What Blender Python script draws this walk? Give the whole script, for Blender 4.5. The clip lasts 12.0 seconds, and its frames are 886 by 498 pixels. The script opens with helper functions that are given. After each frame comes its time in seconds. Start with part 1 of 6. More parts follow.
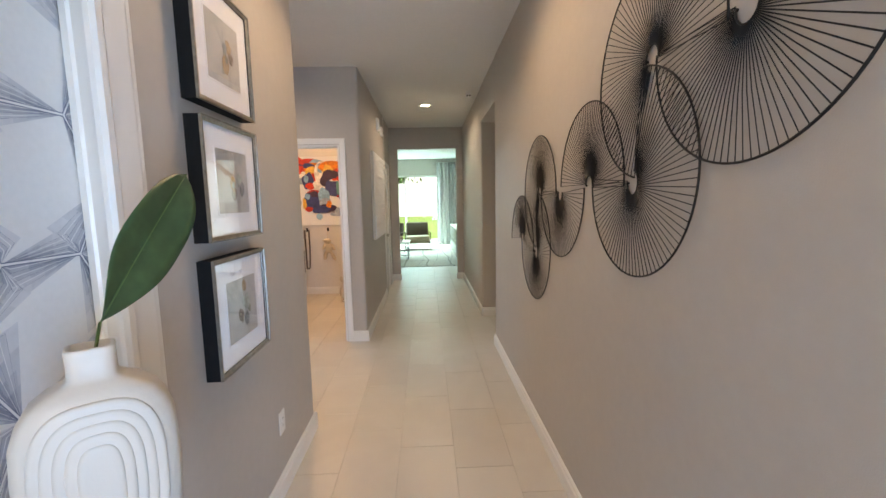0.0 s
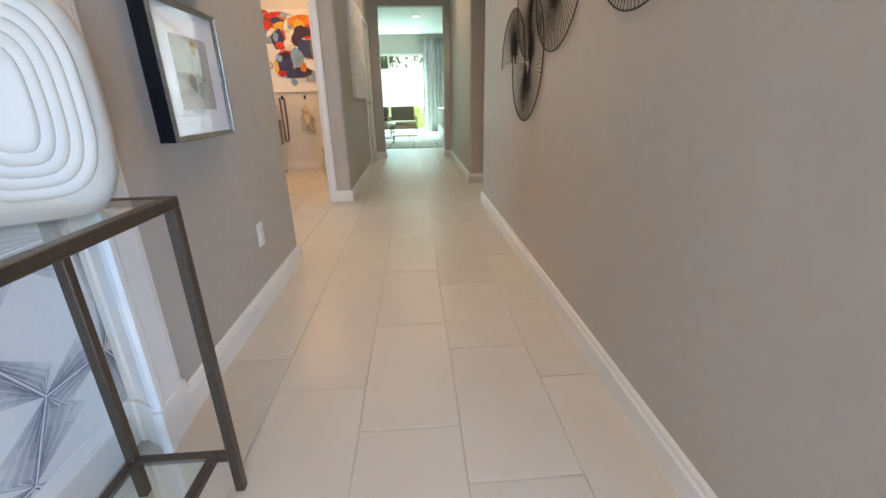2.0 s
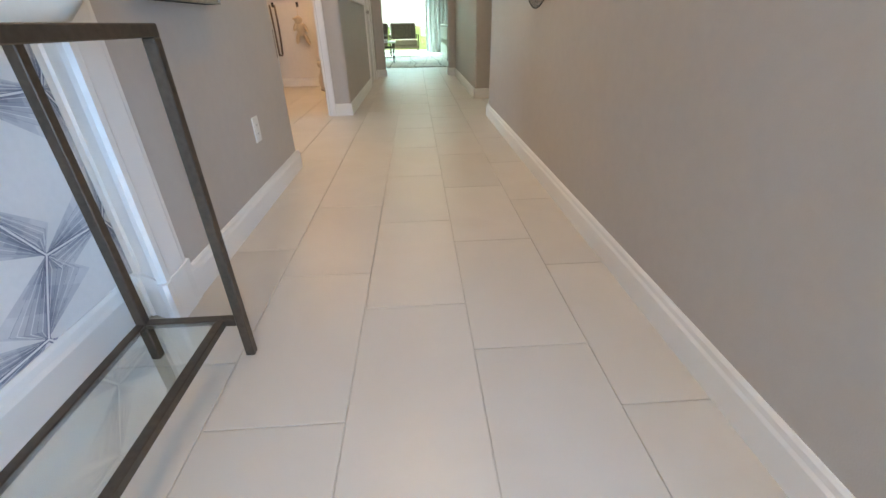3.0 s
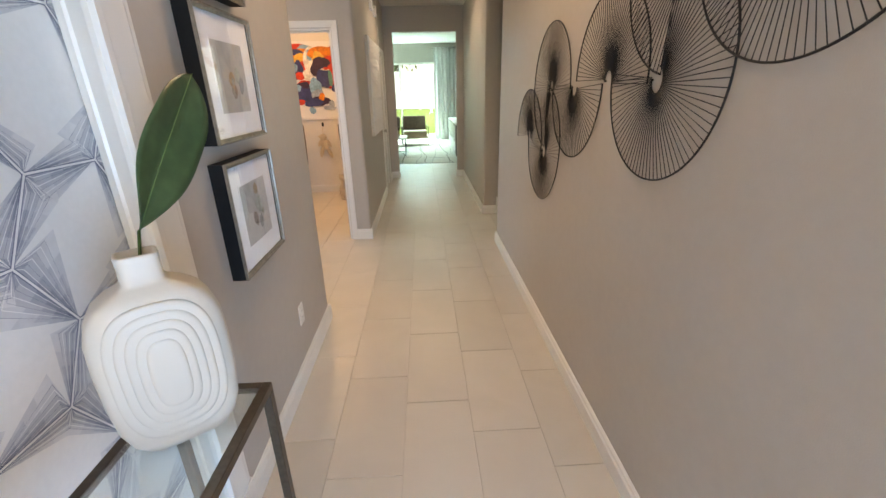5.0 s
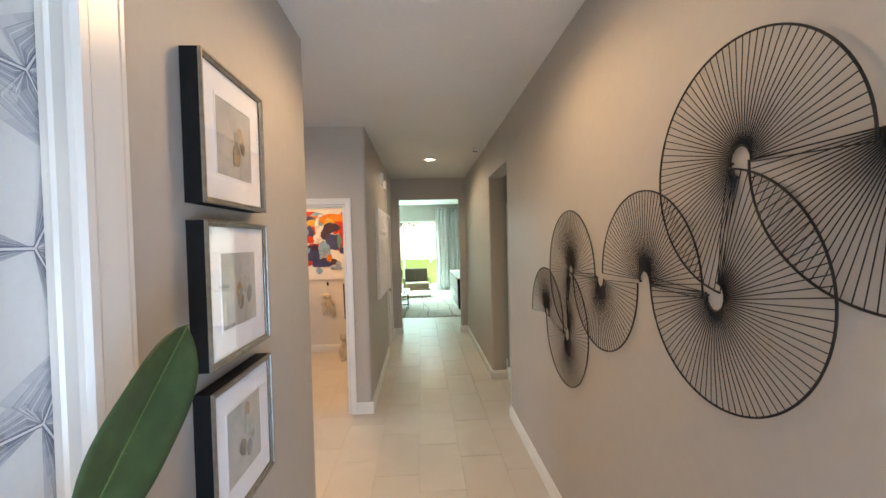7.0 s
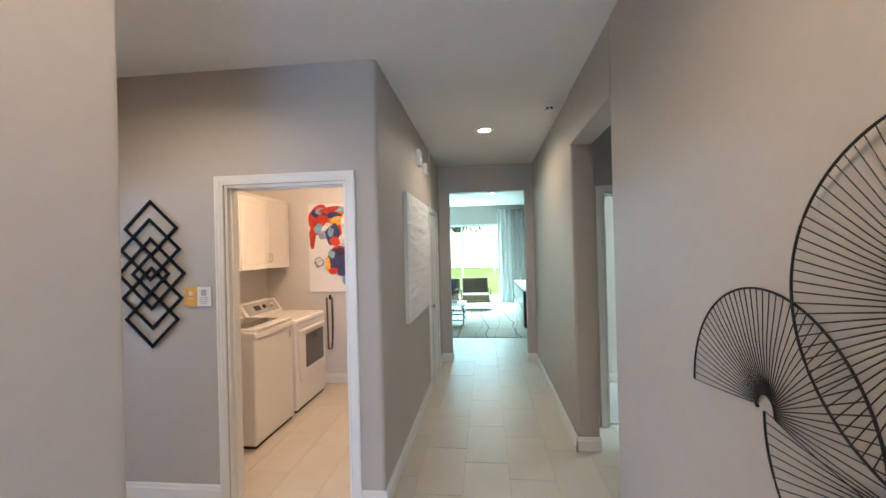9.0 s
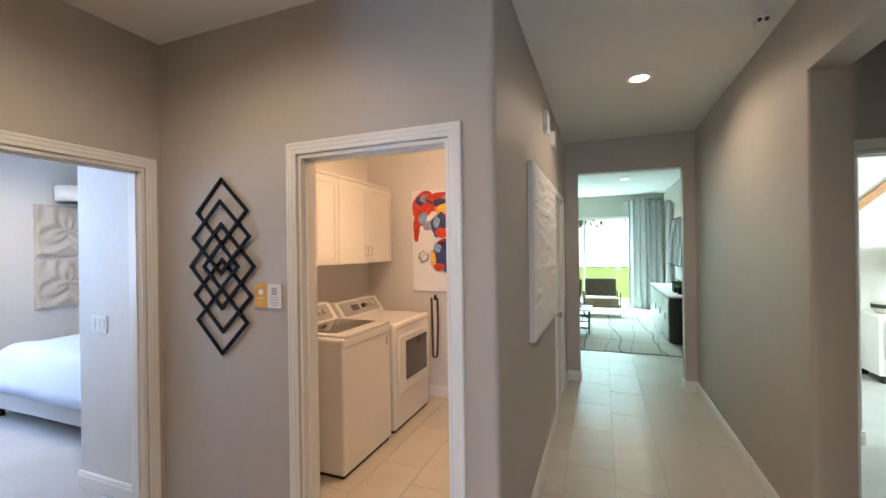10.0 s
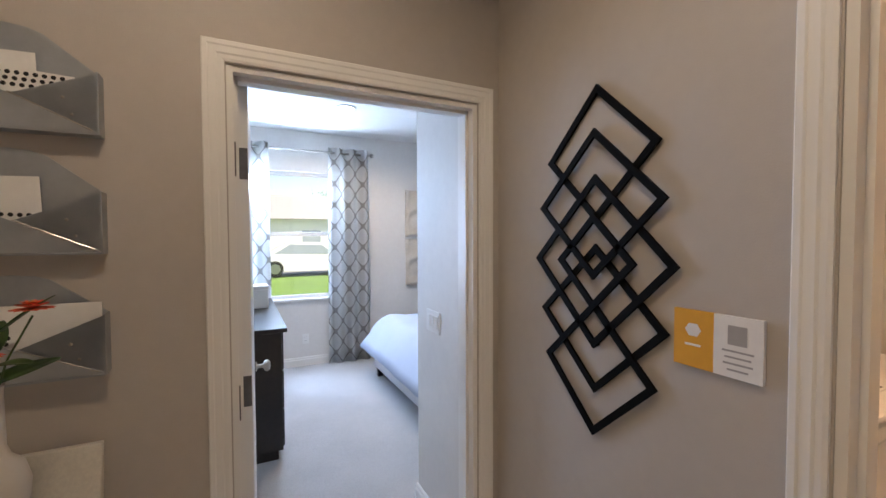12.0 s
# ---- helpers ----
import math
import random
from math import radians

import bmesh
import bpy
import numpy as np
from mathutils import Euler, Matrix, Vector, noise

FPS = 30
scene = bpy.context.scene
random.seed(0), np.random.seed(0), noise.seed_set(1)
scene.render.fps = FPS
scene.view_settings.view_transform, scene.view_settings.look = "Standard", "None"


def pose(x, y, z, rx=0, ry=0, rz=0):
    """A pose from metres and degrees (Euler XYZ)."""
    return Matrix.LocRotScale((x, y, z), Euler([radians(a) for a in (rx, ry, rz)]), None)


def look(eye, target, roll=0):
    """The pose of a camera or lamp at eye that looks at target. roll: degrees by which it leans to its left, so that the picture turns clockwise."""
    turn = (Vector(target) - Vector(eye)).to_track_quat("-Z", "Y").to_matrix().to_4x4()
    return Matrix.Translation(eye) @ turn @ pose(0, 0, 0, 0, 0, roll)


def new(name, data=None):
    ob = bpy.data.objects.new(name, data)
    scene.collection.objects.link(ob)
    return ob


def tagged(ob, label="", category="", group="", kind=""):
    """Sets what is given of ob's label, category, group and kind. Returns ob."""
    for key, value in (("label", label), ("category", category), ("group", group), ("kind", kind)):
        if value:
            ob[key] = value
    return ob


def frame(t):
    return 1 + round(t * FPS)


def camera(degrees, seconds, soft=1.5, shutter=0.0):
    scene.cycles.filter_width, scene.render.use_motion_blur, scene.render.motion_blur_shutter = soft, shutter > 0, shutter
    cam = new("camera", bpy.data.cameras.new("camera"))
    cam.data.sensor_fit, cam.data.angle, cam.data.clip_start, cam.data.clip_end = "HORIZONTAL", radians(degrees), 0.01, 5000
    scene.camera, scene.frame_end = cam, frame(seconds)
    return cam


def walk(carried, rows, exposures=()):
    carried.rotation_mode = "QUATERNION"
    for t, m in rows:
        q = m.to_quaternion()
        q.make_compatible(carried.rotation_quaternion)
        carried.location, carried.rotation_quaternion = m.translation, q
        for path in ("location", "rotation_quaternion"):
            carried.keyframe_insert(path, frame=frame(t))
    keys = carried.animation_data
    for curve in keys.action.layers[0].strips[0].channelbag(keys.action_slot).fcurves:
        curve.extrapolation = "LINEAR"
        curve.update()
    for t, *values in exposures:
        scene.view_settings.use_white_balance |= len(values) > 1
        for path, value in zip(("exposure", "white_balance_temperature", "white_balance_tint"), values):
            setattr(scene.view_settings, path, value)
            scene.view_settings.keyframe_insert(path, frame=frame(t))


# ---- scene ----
cam = camera(94.4, 12.0)
PATH = [
    (0, (0.125, 0.037, 1.491), (0.201, 2.022, 1.261), -1.2),
    (0.5, (0.12, 0.083, 1.392), (0.246, 2.058, 1.098), -1.2),
    (1, (0.106, 0.101, 1.284), (0.243, 2.055, 0.882), -1.2),
    (1.5, (0.121, 0.077, 1.176), (0.25, 1.999, 0.641), -1.1),
    (2, (0.146, 0.048, 0.992), (0.261, 1.924, 0.31), -1.2),
    (2.5, (0.134, 0.018, 0.833), (0.237, 1.834, 0.001), -1.1),
    (2.7, (0.131, 0.017, 0.806), (0.227, 1.807, -0.082), -1.2),
    (3.1, (0.128, 0.018, 0.803), (0.218, 1.757, -0.182), -1.2),
    (3.5, (0.123, 0.019, 0.83), (0.206, 1.732, -0.20), -1.1),
    (3.9, (0.118, 0.021, 0.915), (0.195, 1.734, -0.115), -1.1),
    (4.3, (0.113, 0.022, 1.076), (0.185, 1.764, 0.096), -1.1),
    (4.5, (0.1, 0.014, 1.216), (0.17, 1.787, 0.294), -1.2),
    (5, (0.066, 0.025, 1.52), (0.144, 1.891, 0.803), -1.3),
    (5.5, (0.029, 0.026, 1.703), (0.109, 1.963, 1.212), -1.4),
    (6, (-0.013, 0.032, 1.757), (0.079, 2.01, 1.476), -1.4),
    (6.5, (-0.031, 0.08, 1.771), (0.073, 2.073, 1.642), -1.2),
    (6.7, (-0.034, 0.146, 1.753), (0.078, 2.141, 1.669), -1.4),
    (8.3, (0.184, 1.181, 1.648), (0.17, 3.181, 1.654), -1.8),
    (8.5, (0.154, 1.362, 1.643), (0.106, 3.361, 1.648), -1.6),
    (9, (0.125, 1.843, 1.636), (-0.081, 3.832, 1.641), -1.4),
    (9.5, (0.017, 2.3, 1.602), (-0.423, 4.251, 1.606), -1.1),
    (10, (-0.128, 2.697, 1.602), (-0.853, 4.561, 1.603), -0.8),
    (10.5, (-0.344, 3.008, 1.629), (-1.392, 4.711, 1.623), -0.7),
    (11, (-0.604, 3.182, 1.631), (-1.992, 4.621, 1.592), -0.3),
    (11.5, (-0.93, 3.323, 1.593), (-2.543, 4.505, 1.555), -0.3),
    (12, (-1.266, 3.483, 1.598), (-3.056, 4.372, 1.534), -0.2),
]
EXPOSURE = [(0.0, 1.02, 7850, 13), (2.5, 1.08, 7600, 10), (4.5, 1.09, 8050, 12), (5.5, 1.09, 8500, 13), (6.5, 1.07, 8500, 13), (8.5, 1.28, 6350, 9),
            (9.5, 1.26, 6700, 10), (10.2, 0.92, 7200, 13), (11.0, 0.74, 7300, 14), (12.0, 0.68, 7250, 13)]
walk(cam, [(t, look(eye, target, roll)) for t, eye, target, roll in PATH], EXPOSURE)
scene.cycles.sample_clamp_indirect = 6.0

# ---- world, sun and large lights ----
world = bpy.data.worlds.new("sky")
scene.world = world
world.use_nodes = True
wt = world.node_tree
sky = wt.nodes.new("ShaderNodeTexSky")
sky.sky_type, sky.sun_disc = "NISHITA", False
sky.sun_elevation, sky.sun_rotation = radians(58), radians(124)
wt.links.new(sky.outputs[0], wt.nodes["Background"].inputs[0])
wt.nodes["Background"].inputs[1].default_value = 0.15


def lamp(name, kind, m, power, colour, **settings):
    data = bpy.data.lights.new(name, kind)
    data.energy, data.color = power, colour
    if "size" in settings:
        data.shape, data.size, data.size_y = "RECTANGLE", *settings["size"]
    if "disk" in settings:
        data.shape, data.size = "DISK", settings["disk"]
    if "cone" in settings:
        data.spot_size, data.spot_blend, data.shadow_soft_size = radians(settings["cone"]), 0.6, 0.12
    if "radius" in settings:
        data.shadow_soft_size = settings["radius"]
    if "angle" in settings:
        data.angle = radians(settings["angle"])
    ob = new(name, data)
    ob.matrix_world = m
    return ob


SKYCOL, WARM = (0.80, 0.90, 1.0), (1.0, 0.84, 0.68)
lamp("sun", "SUN", look((0, 0, 30), (-15.5, 10.4, 0)), 4.6, (1.0, 0.95, 0.86), angle=0.6)
lamp("entry_daylight", "AREA", look((0.1, -2.75, 1.5), (0.0, 1.5, 1.1)), 8, (1.0, 0.90, 0.80), size=(1.3, 2.2))
lamp("side_opening_daylight", "AREA", look((1.14, -1.55, 0.80), (-0.65, 1.75, 0.65)), 76, (0.27, 0.53, 1.0), size=(1.2, 1.4))
lamp("patio_daylight", "AREA", look((-0.9, 14.95, 2.95), (-0.7, 11.0, 0.7)), 1050, (0.46, 0.88, 1.0), size=(3.4, 1.0))
lamp("bedroom_daylight", "AREA", look((-7.7, 4.0, 3.35), (-4.0, 4.15, 0.9)), 122, (0.36, 0.56, 1.0), size=(2.0, 1.5))
# fill lamp in a window half that is out of view and added for it
lamp("bedroom_window_daylight", "AREA", look((-6.53, 3.0, 1.62), (-4.0, 3.1, 1.55)), 60, (0.38, 0.58, 1.0), size=(0.8, 1.4))
lamp("bedroom_sash_daylight", "AREA", look((-6.545, 4.0, 2.20), (-2.0, 4.0, 1.5)), 64, (0.44, 0.65, 1.0), size=(0.96, 0.24))
# brightens the side room from an unseen opening added in its far wall
lamp("side_room_daylight", "AREA", look((4.45, 7.4, 1.7), (2.0, 7.6, 1.2)), 75, (0.68, 0.92, 1.0), size=(1.2, 1.4))

# ---- materials ----


def shader(name, colour, rough=0.5, metal=0.0, grain=0.0, grain_scale=40.0, stain=0.0, stain_scale=1.5, bump=0.0, bump_scale=200.0,
           vary=0.0, coat=0.0, **extra):
    """A principled surface with fine grain, broad stains and relief."""
    m = bpy.data.materials.new(name)
    m.use_nodes = True
    t, p = m.node_tree, m.node_tree.nodes["Principled BSDF"]
    p.inputs["Roughness"].default_value, p.inputs["Metallic"].default_value = rough, metal
    p.inputs["Base Color"].default_value = (*colour, 1)
    p.inputs["Coat Weight"].default_value = coat
    for key, value in extra.items():
        p.inputs[key.replace("_", " ")].default_value = value
    where = t.nodes.new("ShaderNodeTexCoord").outputs["Object"]
    tint = None
    for amount, size, detail in ((stain, stain_scale, 4.0), (grain, grain_scale, 3.0)):
        if amount:
            n = t.nodes.new("ShaderNodeTexNoise")
            n.inputs["Scale"].default_value, n.inputs["Detail"].default_value = size, detail
            t.links.new(where, n.inputs["Vector"])
            r = t.nodes.new("ShaderNodeMapRange")
            r.inputs["From Min"].default_value, r.inputs["From Max"].default_value = 0.3, 0.7
            r.inputs["To Min"].default_value, r.inputs["To Max"].default_value = 1 - amount, 1 + amount
            t.links.new(n.outputs["Fac"], r.inputs["Value"])
            tint = (r.outputs[0] if tint is None else times(t, tint, r.outputs[0]))
    if vary:
        r = t.nodes.new("ShaderNodeMapRange")
        r.inputs["To Min"].default_value, r.inputs["To Max"].default_value = 1 - vary, 1 + vary
        t.links.new(t.nodes.new("ShaderNodeObjectInfo").outputs["Random"], r.inputs["Value"])
        tint = r.outputs[0] if tint is None else times(t, tint, r.outputs[0])
    if tint is not None:
        v = t.nodes.new("ShaderNodeVectorMath")
        v.operation = "SCALE"
        v.inputs[0].default_value = colour
        t.links.new(tint, v.inputs["Scale"])
        t.links.new(v.outputs[0], p.inputs["Base Color"])
    if bump:
        n = t.nodes.new("ShaderNodeTexNoise")
        n.inputs["Scale"].default_value, n.inputs["Detail"].default_value = bump_scale, 3.0
        t.links.new(where, n.inputs["Vector"])
        b = t.nodes.new("ShaderNodeBump")
        b.inputs["Strength"].default_value, b.inputs["Distance"].default_value = bump, 0.004
        t.links.new(n.outputs["Fac"], b.inputs["Height"])
        t.links.new(b.outputs[0], p.inputs["Normal"])
    return m


def times(t, a, b):
    n = t.nodes.new("ShaderNodeMath")
    n.operation = "MULTIPLY"
    t.links.new(a, n.inputs[0])
    t.links.new(b, n.inputs[1])
    return n.outputs[0]


def calc(t, operation, a, b=0.0):
    n = t.nodes.new("ShaderNodeMath")
    n.operation = operation
    for value, slot in ((a, n.inputs[0]), (b, n.inputs[1])):
        if isinstance(value, (int, float)):
            slot.default_value = value
        else:
            t.links.new(value, slot)
    return n.outputs[0]


def ramp(t, fac, *stops):
    n = t.nodes.new("ShaderNodeValToRGB")
    while len(n.color_ramp.elements) < len(stops):
        n.color_ramp.elements.new(0.5)
    for e, (at, c) in zip(n.color_ramp.elements, stops):
        e.position, e.color = at, (*c, 1)
    t.links.new(fac, n.inputs[0])
    return n.outputs[0]


def glow(name, colour, strength):
    m = shader(name, colour, 0.6)
    p = m.node_tree.nodes["Principled BSDF"]
    p.inputs["Emission Color"].default_value, p.inputs["Emission Strength"].default_value = (*colour, 1), strength
    return m


def clear(name, colour=(1, 1, 1), rough=0.0):
    return shader(name, colour, rough, Transmission_Weight=1.0, IOR=1.45)


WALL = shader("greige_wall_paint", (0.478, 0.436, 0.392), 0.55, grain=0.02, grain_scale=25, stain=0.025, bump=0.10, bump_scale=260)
# wall paint lightened to stand in for stronger light in the inner rooms
LITWALL = shader("lightened_wall_paint", (0.72, 0.695, 0.655), 0.6, grain=0.02, grain_scale=25, stain=0.025, bump=0.10, bump_scale=260)
CEIL = shader("white_ceiling_paint", (0.74, 0.72, 0.69), 0.85, stain=0.02, grain=0.015, bump=0.25, bump_scale=120)
TRIM = shader("white_trim_paint", (0.80, 0.785, 0.75), 0.32, stain=0.02, stain_scale=3, bump=0.03, bump_scale=90)
GROUT = shader("grout", (0.55, 0.51, 0.45), 0.9, grain=0.1, grain_scale=150, bump=0.2)
CARPET = shader("bedroom_carpet", (0.42, 0.41, 0.40), 0.95, grain=0.16, grain_scale=220, stain=0.06, stain_scale=3, bump=0.9, bump_scale=330)
BLACKWIRE = shader("black_iron_wire", (0.010, 0.009, 0.009), 0.55, 0.3, grain=0.2, grain_scale=80)
BRONZE = shader("brushed_bronze_tube", (0.115, 0.092, 0.072), 0.38, 0.75, grain=0.12, grain_scale=70, stain=0.1, stain_scale=6, bump=0.05)
GLASS = clear("clear_glass", (0.92, 0.98, 0.95))
TABLEGLASS = shader("polished_table_glass", (0.90, 0.97, 0.94), 0.0, Transmission_Weight=1.0, IOR=2.2)
PANE = clear("window_glass", (1, 1, 1))
CERAMIC = shader("white_matt_ceramic", (0.55, 0.495, 0.425), 0.42, stain=0.02, stain_scale=8, bump=0.06, bump_scale=120)
BLACKBOX = shader("black_frame_side", (0.008, 0.008, 0.009), 0.65, grain=0.15, Specular_IOR_Level=0.2)
PEWTER = shader("antique_silver_frame", (0.30, 0.275, 0.235), 0.38, 0.75, grain=0.2, grain_scale=60, stain=0.12, stain_scale=9, bump=0.15, bump_scale=150)
MATBOARD = shader("white_mat_board", (0.82, 0.82, 0.82), 0.8, grain=0.02, grain_scale=200)
PLASTIC = shader("white_plastic", (0.78, 0.77, 0.74), 0.35, stain=0.015)
NICKEL = shader("satin_nickel", (0.48, 0.45, 0.41), 0.3, 1.0, grain=0.06)
ENAMEL = shader("white_appliance_enamel", (0.80, 0.79, 0.775), 0.2, stain=0.015, coat=0.3)
GREYPANEL = shader("grey_control_panel", (0.36, 0.35, 0.345), 0.35, grain=0.03)
DARKGLASS = shader("smoked_glass", (0.05, 0.042, 0.036), 0.08, coat=0.6)
# dark panes painted pale in place of the sky they would reflect
SKYPANE = shader("sky_reflecting_pane", (0.34, 0.38, 0.42), 0.12, coat=0.5)
DIAMOND = shader("black_painted_metal", (0.004, 0.004, 0.004), 0.6, grain=0.15, Specular_IOR_Level=0.06)
GALV = shader("galvanised_sheet", (0.40, 0.425, 0.45), 0.40, 0.7, grain=0.05, grain_scale=25, stain=0.07, stain_scale=7, bump=0.04)
PAPER = shader("white_paper", (0.78, 0.77, 0.75), 0.8, grain=0.02)
INK = shader("black_ink", (0.02, 0.02, 0.02), 0.7)
ORANGE = shader("orange_card", (0.72, 0.36, 0.035), 0.5, grain=0.03)
CREAM = shader("cream_canvas", (0.70, 0.66, 0.58), 0.8, grain=0.06, grain_scale=120, bump=0.3, bump_scale=240)
# white linen with the blue of the daylight and some dimming in its colour
LINEN = shader("daylit_blue_linen", (0.40, 0.45, 0.54), 0.85, grain=0.03, grain_scale=150, stain=0.03, stain_scale=4, bump=0.15, bump_scale=90)
WHITELEATHER = shader("white_upholstery", (0.62, 0.62, 0.63), 0.5, grain=0.03, grain_scale=90, bump=0.1)
ESPRESSO = shader("espresso_wood", (0.012, 0.008, 0.007), 0.3, grain=0.3, grain_scale=30, bump=0.05, coat=0.2)
TANFABRIC = shader("tan_upholstery", (0.36, 0.265, 0.18), 0.85, grain=0.12, grain_scale=120, bump=0.4)
BROWNFABRIC = shader("brown_woven_cushion", (0.13, 0.10, 0.075), 0.9, grain=0.45, grain_scale=45, bump=0.4)
NAVY = shader("navy_cushion", (0.025, 0.05, 0.12), 0.85, grain=0.2, grain_scale=60, bump=0.3)
GREYDRAPE = shader("grey_drape", (0.42, 0.43, 0.43), 0.85, grain=0.06, grain_scale=120, bump=0.25)
PALEDRAPE = shader("silver_drape", (0.62, 0.63, 0.63), 0.75, grain=0.06, grain_scale=120, bump=0.2)
WOOD = shader("orange_stained_timber", (0.42, 0.19, 0.075), 0.5, grain=0.15, grain_scale=18, stain=0.1, stain_scale=5, bump=0.1)
BRASS = shader("aged_brass", (0.55, 0.40, 0.20), 0.35, 1.0)
SHADE = shader("white_lamp_shade", (0.85, 0.82, 0.76), 0.8, grain=0.03, bump=0.1)
LEAF = shader("glossy_green_leaf", (0.042, 0.084, 0.034), 0.40, grain=0.18, grain_scale=30, stain=0.2, stain_scale=12, coat=0.15)
PALELEAF = shader("pale_leaf_vein", (0.085, 0.15, 0.05), 0.45, grain=0.1)
RUST = shader("rust_leaf_underside", (0.30, 0.12, 0.03), 0.7, grain=0.2, grain_scale=60, stain=0.15, stain_scale=14)
DARKLEAF = shader("dark_green_leaf", (0.03, 0.07, 0.012), 0.35, grain=0.2, stain=0.2, stain_scale=20)
PETAL = shader("coral_petal", (0.62, 0.10, 0.05), 0.7, grain=0.15, stain=0.15, stain_scale=40)
MIRROR = shader("mirror_silver", (0.86, 0.88, 0.9), 0.02, 1.0)
GUNMETAL = shader("gunmetal_frame", (0.16, 0.155, 0.15), 0.4, 0.8, grain=0.1)
LEATHER = shader("brown_leather_strap", (0.11, 0.078, 0.056), 0.55, grain=0.2)
ROPE = shader("cream_plush", (0.62, 0.52, 0.38), 0.95, grain=0.2, grain_scale=120, bump=0.5)
GRASS = shader("lawn_grass", (0.15, 0.26, 0.055), 0.9, grain=0.3, grain_scale=9, stain=0.2, stain_scale=0.4, bump=0.9, bump_scale=60)
CONCRETE = shader("concrete", (0.46, 0.45, 0.43), 0.85, grain=0.1, grain_scale=40, stain=0.1)
# road colour lightened so that it reads as overexposed through the window
ASPHALT = shader("washed_out_road", (0.36, 0.35, 0.33), 0.9, grain=0.2, grain_scale=80, bump=0.3)
VINYL = shader("white_vinyl_fence", (0.74, 0.76, 0.78), 0.4, stain=0.03)
BARK = shader("bark", (0.12, 0.09, 0.065), 0.9, grain=0.3, grain_scale=20, bump=0.8, bump_scale=40)
FOLIAGE = shader("tree_foliage", (0.075, 0.15, 0.03), 0.6, grain=0.3, grain_scale=3, stain=0.35, stain_scale=0.8)
STUCCO = shader("pale_stucco", (0.80, 0.79, 0.76), 0.9, grain=0.05, bump=0.4, bump_scale=60)
ROOFING = shader("grey_shingle", (0.36, 0.35, 0.34), 0.9, grain=0.25, grain_scale=25, bump=0.4)
CARPAINT = shader("white_car_paint", (0.75, 0.75, 0.76), 0.2, coat=0.8)
REDPAINT = shader("red_paint", (0.5, 0.03, 0.03), 0.3, coat=0.6)
RUBBER = shader("black_rubber", (0.02, 0.02, 0.02), 0.8, grain=0.2)
PANELCREAM = shader("cream_carved_plaster", (0.56, 0.50, 0.42), 0.8, grain=0.05, stain=0.06, bump=0.2)
LAMPGLOW = glow("lit_downlight_lens", (1.0, 0.86, 0.66), 9.0)
SKIRT = shader("matt_white_ring", (0.82, 0.80, 0.77), 0.5)
TVBLACK = shader("television_screen", (0.012, 0.012, 0.014), 0.05, coat=1.0)


def tile_material():
    m = shader("cream_porcelain_tile", (0.60, 0.555, 0.49), 0.2, vary=0.035, bump=0.02, bump_scale=30)
    t, p = m.node_tree, m.node_tree.nodes["Principled BSDF"]
    geo = t.nodes.new("ShaderNodeNewGeometry").outputs["Position"]
    n = t.nodes.new("ShaderNodeTexNoise")
    n.inputs["Scale"].default_value, n.inputs["Detail"].default_value, n.inputs["Distortion"].default_value = 1.6, 4.0, 0.6
    t.links.new(geo, n.inputs["Vector"])
    veins = ramp(t, n.outputs["Fac"], (0.30, (0.95, 0.945, 0.935)), (0.5, (1.01, 1.005, 1.0)), (0.60, (0.96, 0.95, 0.935)), (0.72, (1.02, 1.02, 1.01)))
    mix = t.nodes.new("ShaderNodeMix")
    mix.data_type, mix.blend_type = "RGBA", "MULTIPLY"
    mix.inputs["Factor"].default_value = 0.8
    old = p.inputs["Base Color"].links[0].from_socket
    t.links.new(old, mix.inputs["A"])
    t.links.new(veins, mix.inputs["B"])
    t.links.new(mix.outputs["Result"], p.inputs["Base Color"])
    r = t.nodes.new("ShaderNodeMapRange")
    r.inputs["To Min"].default_value, r.inputs["To Max"].default_value = 0.31, 0.37
    t.links.new(n.outputs["Fac"], r.inputs["Value"])
    t.links.new(r.outputs[0], p.inputs["Roughness"])
    return m


TILE = tile_material()


WALLPAPER = shader("pale_wallpaper", (0.76, 0.735, 0.71), 0.7, grain=0.02, grain_scale=60, stain=0.02)
PRINTS = [shader("print_ink_tone_" + str(k), c, 0.7, grain=0.05, grain_scale=50) for k, c in enumerate(((0.14, 0.15, 0.20), (0.25, 0.26, 0.31), (0.36, 0.365, 0.41), (0.47, 0.47, 0.495), (0.57, 0.56, 0.57), (0.645, 0.63, 0.63), (0.705, 0.685, 0.67)))]
PRINTLINE = shader("print_ink_line", (0.15, 0.165, 0.23), 0.7, grain=0.1)
PRINTWHITE = shader("print_white_line", (0.80, 0.78, 0.76), 0.7)


